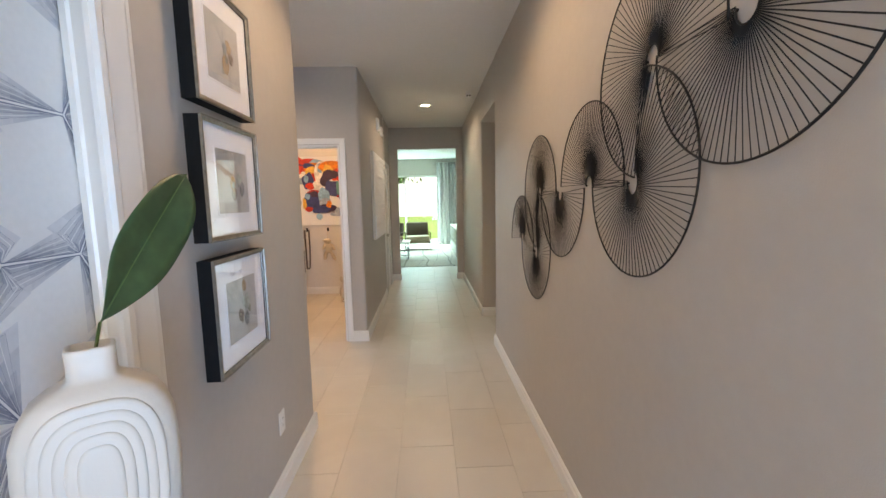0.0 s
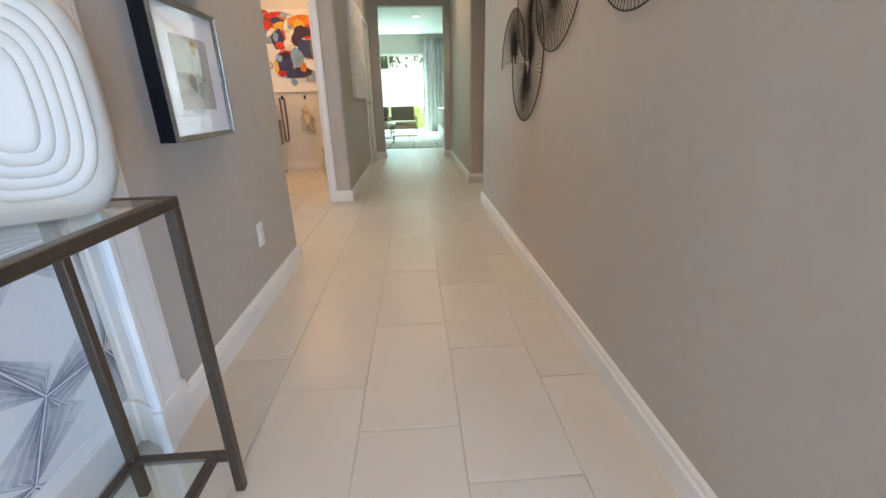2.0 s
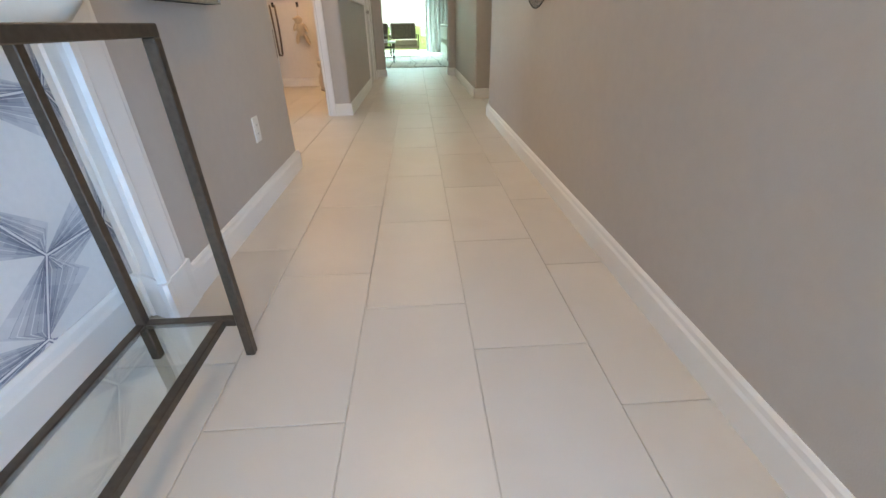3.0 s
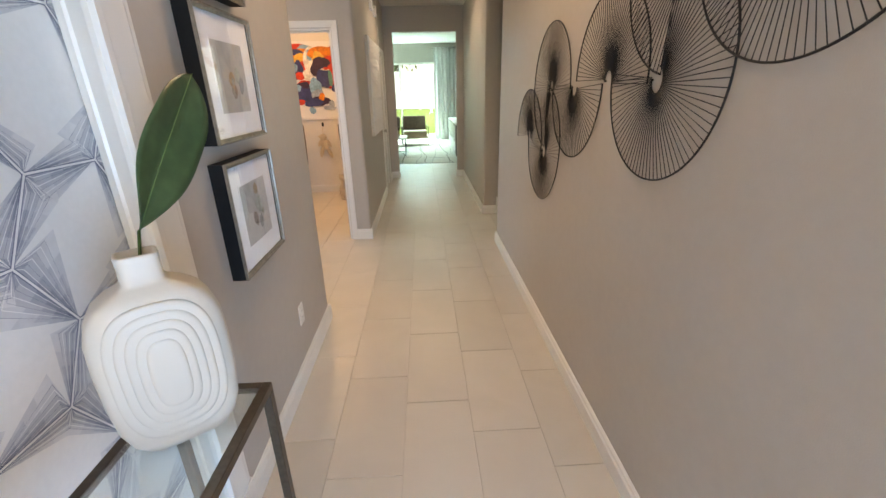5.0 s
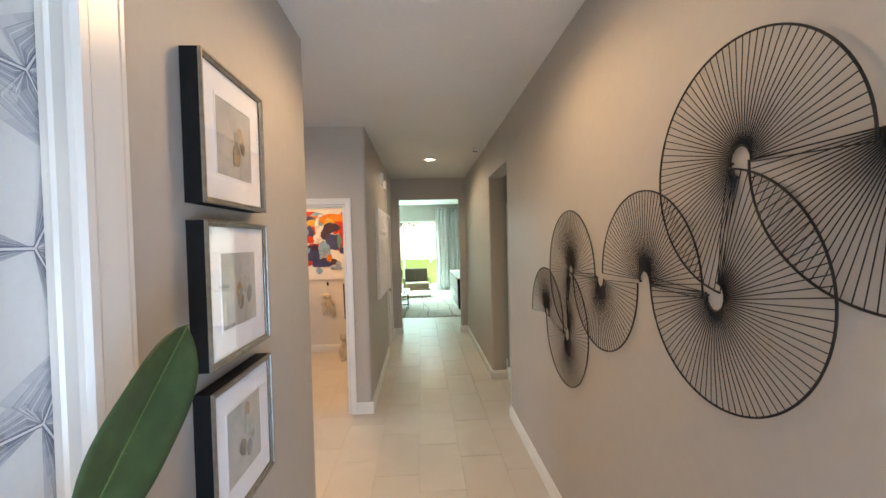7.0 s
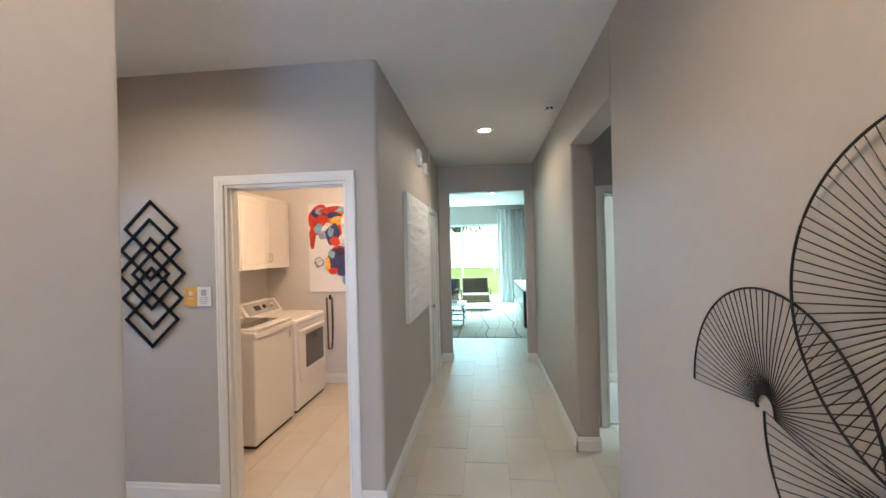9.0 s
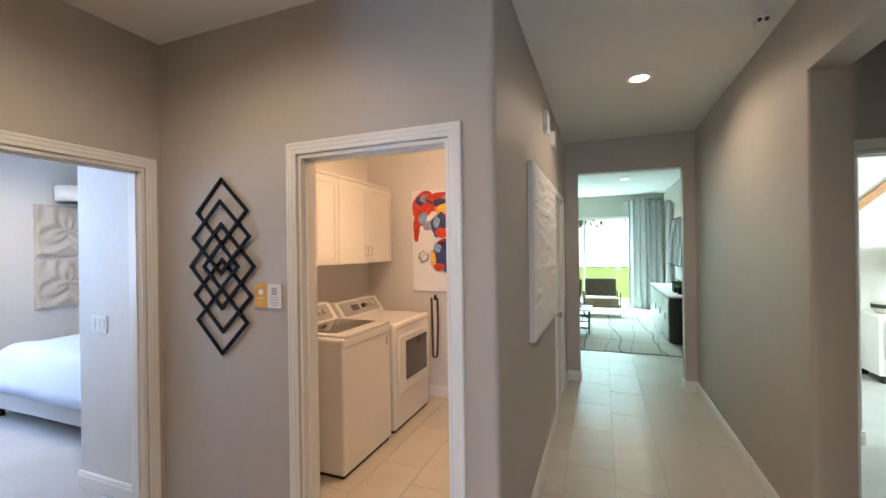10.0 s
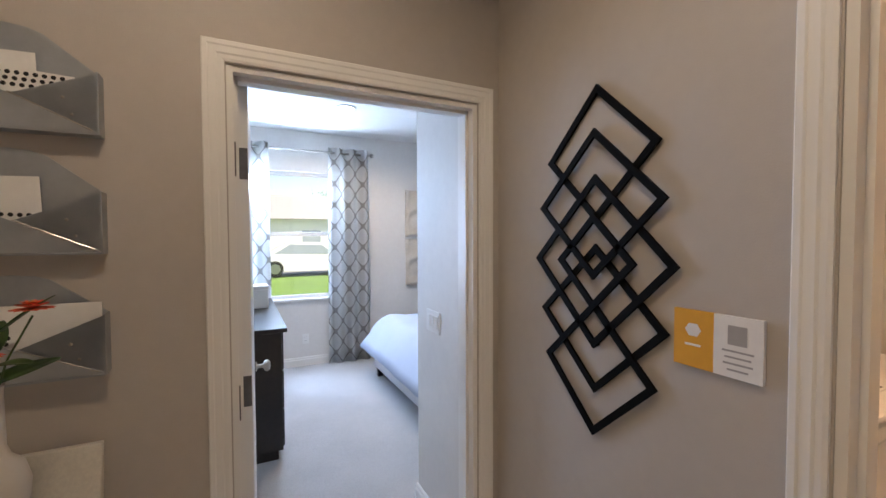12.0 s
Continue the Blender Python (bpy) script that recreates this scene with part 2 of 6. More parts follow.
def trellis_material():
    m = shader("trellis_print_curtain", (0.8, 0.8, 0.8), 0.85)
    t, p = m.node_tree, m.node_tree.nodes["Principled BSDF"]
    split = t.nodes.new("ShaderNodeSeparateXYZ")
    t.links.new(t.nodes.new("ShaderNodeTexCoord").outputs["Object"], split.inputs[0])
    a = calc(t, "COSINE", calc(t, "MULTIPLY", split.outputs["X"], 36.0))
    b = calc(t, "COSINE", calc(t, "MULTIPLY", split.outputs["Z"], 24.0))
    lines = calc(t, "LESS_THAN", calc(t, "ABSOLUTE", calc(t, "ADD", a, b)), 0.24)
    t.links.new(ramp(t, lines, (0.0, (0.78, 0.78, 0.77)), (1.0, (0.42, 0.40, 0.38))), p.inputs["Base Color"])
    thin = t.nodes.new("ShaderNodeBsdfTranslucent")
    t.links.new(p.inputs["Base Color"].links[0].from_socket, thin.inputs["Color"])
    both = t.nodes.new("ShaderNodeMixShader")
    both.inputs[0].default_value = 0.78
    t.links.new(p.outputs[0], both.inputs[1])
    t.links.new(thin.outputs[0], both.inputs[2])
    t.links.new(both.outputs[0], t.nodes["Material Output"].inputs["Surface"])
    return m


TRELLIS = trellis_material()


def rug_material():
    m = shader("cream_abstract_line_rug", (0.5, 0.46, 0.40), 0.95, bump=0.6, bump_scale=150)
    t, p = m.node_tree, m.node_tree.nodes["Principled BSDF"]
    where = t.nodes.new("ShaderNodeTexCoord").outputs["Object"]
    n = t.nodes.new("ShaderNodeTexNoise")
    n.inputs["Scale"].default_value, n.inputs["Detail"].default_value = 0.8, 1.0
    t.links.new(where, n.inputs["Vector"])
    split = t.nodes.new("ShaderNodeSeparateXYZ")
    t.links.new(where, split.inputs[0])
    line = None
    for sx, sy, wander, thin in ((1.7, 0.10, 0.55, 0.017), (2.6, -0.16, 0.50, 0.011), (0.06, 1.2, 0.40, 0.010)):
        along = calc(t, "ADD", calc(t, "MULTIPLY", split.outputs["X"], sx), calc(t, "MULTIPLY", split.outputs["Y"], sy))
        level = calc(t, "FRACT", calc(t, "ADD", along, calc(t, "MULTIPLY", n.outputs["Fac"], wander)))
        one = calc(t, "LESS_THAN", calc(t, "ABSOLUTE", calc(t, "SUBTRACT", level, 0.5)), thin)
        line = one if line is None else calc(t, "MAXIMUM", line, one)
    t.links.new(ramp(t, line, (0.0, (0.50, 0.465, 0.41)), (1.0, (0.15, 0.13, 0.115))), p.inputs["Base Color"])
    return m


RUG = rug_material()


def watercolour_material():
    m = shader("grey_watercolour_print", (0.5, 0.5, 0.5), 0.6)
    t, p = m.node_tree, m.node_tree.nodes["Principled BSDF"]
    where = t.nodes.new("ShaderNodeTexCoord").outputs["Object"]
    n = t.nodes.new("ShaderNodeTexNoise")
    n.inputs["Scale"].default_value, n.inputs["Detail"].default_value, n.inputs["Distortion"].default_value = 9.0, 3.0, 0.8
    t.links.new(where, n.inputs["Vector"])
    t.links.new(ramp(t, n.outputs["Fac"], (0.30, (0.30, 0.31, 0.29)), (0.46, (0.43, 0.415, 0.38)), (0.58, (0.48, 0.46, 0.42)), (0.70, (0.36, 0.37, 0.35))), p.inputs["Base Color"])
    return m


WATERCOLOUR = watercolour_material()

# ---- mesh helpers ----


def mesh_of(name, bm, material, smooth=False):
    bmesh.ops.recalc_face_normals(bm, faces=bm.faces)
    me = bpy.data.meshes.new(name)
    bm.to_mesh(me)
    bm.free()
    me.materials.append(material)
    if smooth:
        me.polygons.foreach_set("use_smooth", [True] * len(me.polygons))
    return me


def part(name, bm, material, parent, label="", smooth=False):
    ob = new(name, mesh_of(name, bm, material, smooth))
    ob.parent = parent
    return tagged(ob, label)


def struct(name, bm, material, label, smooth=False):
    return tagged(new(name, mesh_of(name, bm, material, smooth)), label, name.split("_")[0], kind="structure")


def thing(name, label, category, m, group=""):
    ob = new(name)
    ob.empty_display_size = 0.1
    ob.matrix_world = m
    return tagged(ob, label, category, group)


def box(x0, x1, y0, y1, z0, z1, r=0.0, seg=2, bm=None):
    """A box, its edges rounded by r, added to bm."""
    one = bmesh.new()
    bmesh.ops.create_cube(one, size=1, matrix=Matrix.LocRotScale(((x0 + x1) / 2, (y0 + y1) / 2, (z0 + z1) / 2), None, (abs(x1 - x0), abs(y1 - y0), abs(z1 - z0))))
    if r:
        bmesh.ops.bevel(one, geom=one.edges[:], offset=r, segments=seg, profile=0.5, affect="EDGES")
    return join(bm, one)


def join(bm, one):
    if bm is None:
        return one
    me = bpy.data.meshes.new("join")
    one.to_mesh(me)
    one.free()
    bm.from_mesh(me)
    bpy.data.meshes.remove(me)
    return bm


def turned(bm, m):
    bmesh.ops.transform(bm, matrix=m, verts=bm.verts[:])
    return bm


def fillet(points):
    """A plan outline of (x, y) or (x, y, radius) corners, the latter rounded."""
    out, n = [], len(points)
    for i, p in enumerate(points):
        if len(p) < 3:
            out.append(Vector(p))
            continue
        c, r = Vector(p[:2]), p[2]
        a = (Vector(points[i - 1][:2]) - c).normalized()
        b = (Vector(points[(i + 1) % n][:2]) - c).normalized()
        for k in range(6):
            s = k / 5
            out.append(c + a * r * (1 - s) ** 2 + b * r * s ** 2)
    return out


def prism(points, z0, z1, bm=None):
    bm = bm or bmesh.new()
    flat = fillet(points)
    low = [bm.verts.new((p.x, p.y, z0)) for p in flat]
    high = [bm.verts.new((p.x, p.y, z1)) for p in flat]
    bm.faces.new(low)
    bm.faces.new(high)
    for i in range(len(flat)):
        j = (i + 1) % len(flat)
        bm.faces.new((low[i], low[j], high[j], high[i]))
    return bm


def sheet(points, depth, bm=None):
    """A flat outline in x and z, given depth from y = 0 towards y = -depth."""
    bm = bm or bmesh.new()
    front = [bm.verts.new((x, -depth, z)) for x, z in points]
    back = [bm.verts.new((x, 0, z)) for x, z in points]
    bm.faces.new(front)
    bm.faces.new(back)
    for i in range(len(points)):
        j = (i + 1) % len(points)
        bm.faces.new((front[i], front[j], back[j], back[i]))
    return bm


def tube(points, r, n=6, bm=None, closed=False):
    bm = bm or bmesh.new()
    pts = [Vector(p) for p in points]
    rings = []
    for i, p in enumerate(pts):
        a = pts[i - 1] if i or closed else p
        b = pts[(i + 1) % len(pts)] if i + 1 < len(pts) or closed else p
        d = (b - a).normalized()
        side = d.cross(Vector((0, 0, 1)) if abs(d.z) < 0.9 else Vector((1, 0, 0))).normalized()
        up = side.cross(d)
        rings.append([bm.verts.new(p + side * r * math.cos(k * math.tau / n) + up * r * math.sin(k * math.tau / n)) for k in range(n)])
    for i in range(len(rings) - (0 if closed else 1)):
        a, b = rings[i], rings[(i + 1) % len(rings)]
        for k in range(n):
            bm.faces.new((a[k], a[(k + 1) % n], b[(k + 1) % n], b[k]))
    if not closed:
        bm.faces.new(rings[0])
        bm.faces.new(rings[-1])
    return bm


def lathe(profile, n=32, bm=None, at=(0, 0, 0)):
    bm = bm or bmesh.new()
    rings = [[bm.verts.new((at[0] + r * math.cos(k * math.tau / n), at[1] + r * math.sin(k * math.tau / n), at[2] + z)) for k in range(n)] for r, z in profile]
    for a, b in zip(rings, rings[1:]):
        for k in range(n):
            bm.faces.new((a[k], a[(k + 1) % n], b[(k + 1) % n], b[k]))
    bm.faces.new(rings[0])
    bm.faces.new(rings[-1])
    return bm


def grid(f, nu, nv, bm=None, wrap=False):
    """A surface through f(u, v) with u and v from 0 to 1."""
    bm = bm or bmesh.new()
    vs = [[bm.verts.new(f(i / nu, j / nv)) for j in range(nv + 1)] for i in range(nu + (0 if wrap else 1))]
    for i in range(nu):
        for j in range(nv):
            k = (i + 1) % len(vs)
            bm.faces.new((vs[i][j], vs[k][j], vs[k][j + 1], vs[i][j + 1]))
    return bm


def slab(f, thick, nu, nv):
    """The surface f(u, v), thickened."""
    bm = grid(f, nu, nv)
    bmesh.ops.recalc_face_normals(bm, faces=bm.faces)
    bmesh.ops.solidify(bm, geom=bm.faces[:], thickness=thick)
    return bm


def ring_rect(w, h, border, depth, lip=0.0):
    """A mitred rectangular frame in x and z, centred, from y = 0 towards the viewer at -y, with a stepped face."""
    bm = bmesh.new()
    profile = [(0, 0), (0, -depth), (border * 0.35, -depth), (border * 0.45, -depth + lip), (border, -depth + lip * 1.8), (border, 0)]
    loops = []
    for d, y in profile:
        loops.append([bm.verts.new((sx * (w / 2 - d), y, sz * (h / 2 - d))) for sx, sz in ((-1, -1), (1, -1), (1, 1), (-1, 1))])
    for a, b in zip(loops, loops[1:] + loops[:1]):
        for k in range(4):
            bm.faces.new((a[k], a[(k + 1) % 4], b[(k + 1) % 4], b[k]))
    return bm


# ---- structure ----
CEILING = 2.865
HEAD = 2.098
W = bmesh.new()
prism([(-0.655, 1.20), (-0.655, 2.662, 0.025), (-2.62, 2.662), (-2.62, 2.47), (-0.775, 2.47), (-0.775, 1.20)], 0, CEILING, W)
struct("wall_left", W, WALL, "greige painted hall wall with rounded corner")
W = box(-0.90, -0.775, -3.0, 2.47, 0, CEILING)
struct("wall_accent_core", W, WALL, "plain wall behind the wallpaper")
W = box(-0.775, -0.771, -1.30, 1.21, 0.15, CEILING)
paper = struct("wall_accent", W, WALLPAPER, "accent wall papered in faceted blue-grey line print")


def printed_folds(parent):
    """The print of the accent paper: regular hexagons of 0.2 m sides whose edges gather nested chevrons of fine lines."""
    rng = random.Random(12)
    side, high = 0.2, 0.2 * math.sqrt(3)
    tones, lines, ridges = [bmesh.new() for _ in PRINTS], bmesh.new(), bmesh.new()
    low, top, left, right = 0.03, CEILING + 0.03, -1.43, 1.22

    def clip(p):
        return Vector((max(left, min(right, p.x)), max(low, min(top, p.y))))

    def quad(bm, pts, out):
        pts = [clip(p) for p in pts]
        area = sum(a.x * b.y - b.x * a.y for a, b in zip(pts, pts[1:] + pts[:1]))
        if abs(area) > 1e-7:
            bm.faces.new([bm.verts.new((-0.771 + out, p.x, p.y)) for p in pts])

    def stroke(bm, a, b, w0, w1, out):
        n = Vector((-(b - a).y, (b - a).x)).normalized()
        quad(bm, [a + n * w0, b + n * w1, b - n * w1, a - n * w0], out)

    done = set()
    last = len(tones) - 1
    for i in range(-9, 3):
        for j in range(-2, 11):
            c = Vector((1.0225 + 1.5 * side * i, -0.0085 + high * j + (high / 2 if i % 2 == 0 else 0)))
            ring = [c + side * Vector((math.cos(radians(60 * q)), math.sin(radians(60 * q)))) for q in range(6)]
            for q in range(6):
                a, b = ring[q], ring[(q + 1) % 6]
                inward = (c - (a + b) / 2).normalized()
                at = rng.choice((0.10, 0.16, 0.84, 0.90))
                reach = rng.choice((0.055, 0.07, 0.085, 0.105, 0.125))
                n = 8
                out = 0.0003 + 0.00025 * q
                apex = [a.lerp(b, at) + inward * (0.003 + reach * (k / n) ** 1.15) for k in range(n + 1)]
                for k in range(n):
                    for root, long in ((a, at > 0.5), (b, at < 0.5)):
                        cuts = (0.0, 0.20, 0.38, 0.56, 0.76, 1.0) if long else (0.0, 0.35, 1.0)
                        for g, (u, v) in enumerate(zip(cuts, cuts[1:])):
                            tone = int(0.42 * k + 0.66 * g) if long else int(1.0 + 0.45 * k + g)
                            p, r = apex[k], apex[k + 1]
                            quad(tones[max(0, min(last, tone))], [root.lerp(p, u), root.lerp(p, v), root.lerp(r, v), root.lerp(r, u)], out)
                        if 0 < k < n - 1:
                            ink, w = (ridges, 0.0009) if k % 2 else (lines, 0.00035)
                            stroke(ink, root.lerp(apex[k], 0.12), apex[k], w * 0.25, w, 0.0020 + 0.00012 * q)
                for root, far in ((a, b), (b, a)):
                    stroke(lines, root + inward * 0.0034, root.lerp(far, 0.62) + inward * 0.0034, 0.0016, 0.0003, 0.0030)
                key = (round((a + b).x, 3), round((a + b).y, 3))
                if key not in done:
                    done.add(key)
                    stroke(ridges, a, b, 0.0026, 0.0026, 0.0034)
    for bm, m in zip(tones, PRINTS):
        part("printed_shading", bm, m, parent)
    part("printed_lines", lines, PRINTLINE, parent, "fine blue-grey printed lines")
    part("printed_ridges", ridges, PRINTWHITE, parent, "white printed fold lines")


W = prism([(-0.775, -3.0), (-0.655, -3.0), (-0.655, -1.42), (-0.775, -1.42)], 0, CEILING)
struct("wall_left_entry", W, WALL, "greige painted wall beside the entry")
W = prism([(0.985, -0.45), (0.985, 4.158), (0.815, 4.158, 0.025), (0.815, -0.45)], 0, CEILING)
box(0.815, 0.985, -3.0, -2.65, 0, CEILING, bm=W)
box(0.815, 0.985, -2.65, -0.45, 2.48, CEILING, bm=W)
box(1.2, 1.3, -3.0, 0.0, 0, CEILING, bm=W)
struct("wall_right", W, WALL, "greige painted hall wall with rounded corner")
W = prism([(0.826, 5.235, 0.025), (0.996, 5.235), (0.996, 7.88), (0.826, 7.88)], 0, CEILING)
struct("wall_right_far", W, WALL, "greige painted hall wall with rounded corner")
W = box(0.818, 0.988, 4.158, 5.235, 2.455, CEILING)
struct("wall_vestibule_header", W, WALL, "greige header over the side opening")
W = prism([(-2.74, 4.40), (-1.593, 4.40), (-1.593, 4.52), (-2.74, 4.52)], 0, CEILING)
prism([(-0.759, 4.40), (-0.545, 4.40, 0.03), (-0.545, 6.66), (-0.665, 6.66), (-0.665, 4.52), (-0.759, 4.52)], 0, CEILING, W)
box(-1.593, -0.759, 4.40, 4.52, HEAD, CEILING, bm=W)
struct("wall_laundry", W, WALL, "greige painted wall round the laundry door")
W = box(-0.665, -0.545, 6.66, 7.46, HEAD, CEILING)
box(-0.665, -0.545, 7.46, 7.88, 0, CEILING, bm=W)
struct("wall_hall_far_left", W, WALL, "greige painted wall beside the closet door")
W = box(-2.74, -2.62, 2.47, 3.457, 0, CEILING)
box(-2.74, -2.62, 4.305, 4.40, 0, CEILING, bm=W)
box(-2.74, -2.62, 3.457, 4.305, HEAD, CEILING, bm=W)
struct("wall_bedroom", W, WALL, "greige painted wall round the bedroom door")
W = box(-5.2, -0.398, 7.88, 8.02, 0, 2.95)
box(0.707, 1.45, 7.88, 8.02, 0, 2.95, bm=W)
box(-0.398, 0.707, 7.88, 8.02, 2.48, 2.95, bm=W)
struct("wall_hall_end", W, WALL, "greige wall with cased-free opening to the living room")
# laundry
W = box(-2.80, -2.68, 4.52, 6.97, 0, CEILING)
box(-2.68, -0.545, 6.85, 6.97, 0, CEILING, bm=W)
struct("wall_laundry_inner", W, LITWALL, "greige laundry room walls")
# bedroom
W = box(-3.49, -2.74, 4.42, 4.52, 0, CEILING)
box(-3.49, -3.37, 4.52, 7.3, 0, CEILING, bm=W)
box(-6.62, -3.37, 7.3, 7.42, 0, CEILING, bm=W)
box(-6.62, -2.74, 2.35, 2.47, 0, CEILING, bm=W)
struct("wall_bedroom_inner", W, LITWALL, "greige bedroom walls")
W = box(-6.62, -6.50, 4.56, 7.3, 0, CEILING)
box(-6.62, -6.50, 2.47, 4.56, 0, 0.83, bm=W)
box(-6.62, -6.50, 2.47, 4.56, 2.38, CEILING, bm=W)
struct("wall_bedroom_window", W, LITWALL, "greige bedroom wall with a window")
# side room past the vestibule
W = box(0.996, 1.19, 5.68, 5.80, 0, CEILING)
box(2.0, 4.6, 5.68, 5.80, 0, CEILING, bm=W)
box(1.19, 2.0, 5.68, 5.80, 2.12, CEILING, bm=W)
struct("wall_vestibule", W, WALL, "greige vestibule wall round a doorway")
W = box(2.25, 2.37, 3.85, 5.68, 0, CEILING)
box(0.985, 2.25, 3.85, 3.97, 0, CEILING, bm=W)
struct("wall_vestibule_side", W, WALL, "greige vestibule walls")
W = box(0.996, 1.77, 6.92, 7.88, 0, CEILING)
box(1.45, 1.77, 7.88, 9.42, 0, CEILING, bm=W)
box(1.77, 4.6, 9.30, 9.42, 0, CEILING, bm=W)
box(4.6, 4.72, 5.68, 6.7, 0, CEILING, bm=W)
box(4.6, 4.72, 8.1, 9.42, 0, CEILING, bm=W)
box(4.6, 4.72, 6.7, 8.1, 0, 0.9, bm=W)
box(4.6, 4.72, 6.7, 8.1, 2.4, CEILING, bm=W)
struct("wall_side_room", W, LITWALL, "pale walls of the side room")
# living room
W = box(1.33, 1.45, 8.02, 14.55, 0, 2.95)
struct("wall_living_right", W, WALL, "greige living room wall")
W = box(-5.2, -5.08, 8.02, 14.55, 0, 2.95)
struct("wall_living_left", W, WALL, "greige living room wall")
W = box(-5.08, -2.5, 14.40, 14.55, 0, 2.95)
box(0.66, 1.33, 14.40, 14.55, 0, 2.95, bm=W)
box(-2.5, 0.66, 14.40, 14.55, 2.40, 2.95, bm=W)
struct("wall_living_window", W, WALL, "greige wall round the sliding door")
# entry behind the walk
W = box(-0.90, -0.55, -3.12, -3.0, 0, CEILING)
box(0.75, 0.985, -3.12, -3.0, 0, CEILING, bm=W)
box(-0.55, 0.75, -3.12, -3.0, 2.6, CEILING, bm=W)
struct("wall_entry", W, WALL, "greige entry wall with a tall opening")

C = box(-6.7, 0.99, -3.12, 8.0, CEILING, CEILING + 0.1)
box(0.99, 4.75, -3.12, 9.45, CEILING, CEILING + 0.1, bm=C)
struct("ceiling", C, CEIL, "white painted ceiling")
C = box(-5.3, 1.5, 8.0, 14.6, 2.95, 3.05)
struct("ceiling_living", C, CEIL, "white living room ceiling")
F = box(-5.3, 4.8, -3.2, 14.6, -0.12, -0.004)
floor = struct("floor", F, GROUT, "cream porcelain tiled floor with thin grout joints")
F = box(-6.6, -2.70, 2.42, 7.35, -0.12, 0.012)
struct("floor_carpet_bedroom", F, CARPET, "pale grey bedroom carpet")
F = box(0.99, 4.65, 5.74, 9.35, -0.004, 0.012)
struct("floor_carpet_side_room", F, CARPET, "pale grey carpet in the side room")


def baseboard(name, runs, h=0.115):
    """Runs of (x0, y0, x1, y1, nx, ny): the wall's line and the way it faces."""
    bm = bmesh.new()
    for x0, y0, x1, y1, nx, ny in runs:
        prof = [(0, 0), (0.016, 0), (0.016, h * 0.72), (0.011, h * 0.80), (0.010, h * 0.93), (0.004, h), (0, h)]
        a = [bm.verts.new((x0 + nx * d, y0 + ny * d, z)) for d, z in prof]
        b = [bm.verts.new((x1 + nx * d, y1 + ny * d, z)) for d, z in prof]
        for k in range(len(prof)):
            j = (k + 1) % len(prof)
            bm.faces.new((a[k], a[j], b[j], b[k]))
        bm.faces.new(a)
        bm.faces.new(b)
    return struct(name, bm, TRIM, "white painted baseboard")


baseboard("baseboard_left", [(-0.655, 1.225, -0.655, 2.678, 1, 0), (-0.64, 2.662, -2.62, 2.662, 0, 1)])
baseboard("baseboard_right", [(0.815, -0.45, 0.815, 4.174, -1, 0), (0.80, 4.158, 0.985, 4.158, 0, 1), (0.826, 5.219, 0.826, 7.88, -1, 0), (0.811, 5.235, 0.996, 5.235, 0, -1), (0.996, 5.235, 0.996, 5.68, 1, 0), (0.996, 5.68, 1.11, 5.68, 0, -1)], 0.11)
baseboard("baseboard_laundry", [(-0.697, 4.40, -0.53, 4.40, 0, -1), (-0.545, 4.385, -0.545, 6.58, 1, 0), (-0.545, 7.54, -0.545, 7.88, 1, 0), (-1.655, 4.40, -2.62, 4.40, 0, -1), (-2.68, 6.85, -0.665, 6.85, 0, -1), (-0.665, 4.52, -0.665, 6.85, -1, 0)])
baseboard("baseboard_hall_end", [(-0.545, 7.88, -0.383, 7.88, 0, -1), (-0.398, 7.865, -0.398, 8.02, 1, 0), (0.692, 7.88, 0.826, 7.88, 0, -1), (0.707, 7.865, 0.707, 8.035, -1, 0), (0.692, 8.02, 1.33, 8.02, 0, 1), (1.33, 8.02, 1.33, 14.4, -1, 0), (0.66, 14.4, 1.33, 14.4, 0, -1)])
baseboard("baseboard_bedroom", [(-2.62, 2.662, -2.62, 3.395, 1, 0), (-3.505, 4.42, -2.74, 4.42, 0, -1), (-3.49, 4.42, -3.49, 7.3, -1, 0), (-6.5, 2.47, -6.5, 7.3, 1, 0), (-6.5, 7.3, -3.49, 7.3, 0, -1)], 0.12)
baseboard("baseboard_side_room", [(0.996, 6.92, 1.785, 6.92, 0, -1), (1.77, 6.92, 1.77, 9.3, 1, 0), (1.77, 9.3, 4.6, 9.3, 0, -1)], 0.12)
baseboard("baseboard_accent", [(-0.771, -1.30, -0.771, 1.17, 1, 0)], 0.15)


def cased(name, label, s0, s1, head, place, width=0.062):
    """Casing round an opening from s0 to s1; place(s, h, z) sets it on its wall, h out of the wall."""
    bm = bmesh.new()
    prof = [(0.004, -0.001), (0.004, 0.007), (0.012, 0.009), (0.022, 0.009), (0.027, 0.012), (0.044, 0.0125), (0.048, 0.015), (width - 0.003, 0.015), (width, 0.012), (width, -0.001)]
    path = [(s0, 0, -1, 0), (s0, head, -1, 1), (s1, head, 1, 1), (s1, 0, 1, 0)]
    rings = [[bm.verts.new(place(s + d * a, h, z + d * b)) for d, h in prof] for s, z, a, b in path]
    for a, b in zip(rings, rings[1:]):
        for k in range(len(prof)):
            j = (k + 1) % len(prof)
            bm.faces.new((a[k], a[j], b[j], b[k]))
    bm.faces.new(rings[0])
    bm.faces.new(rings[-1])
    return struct(name, bm, TRIM, label)


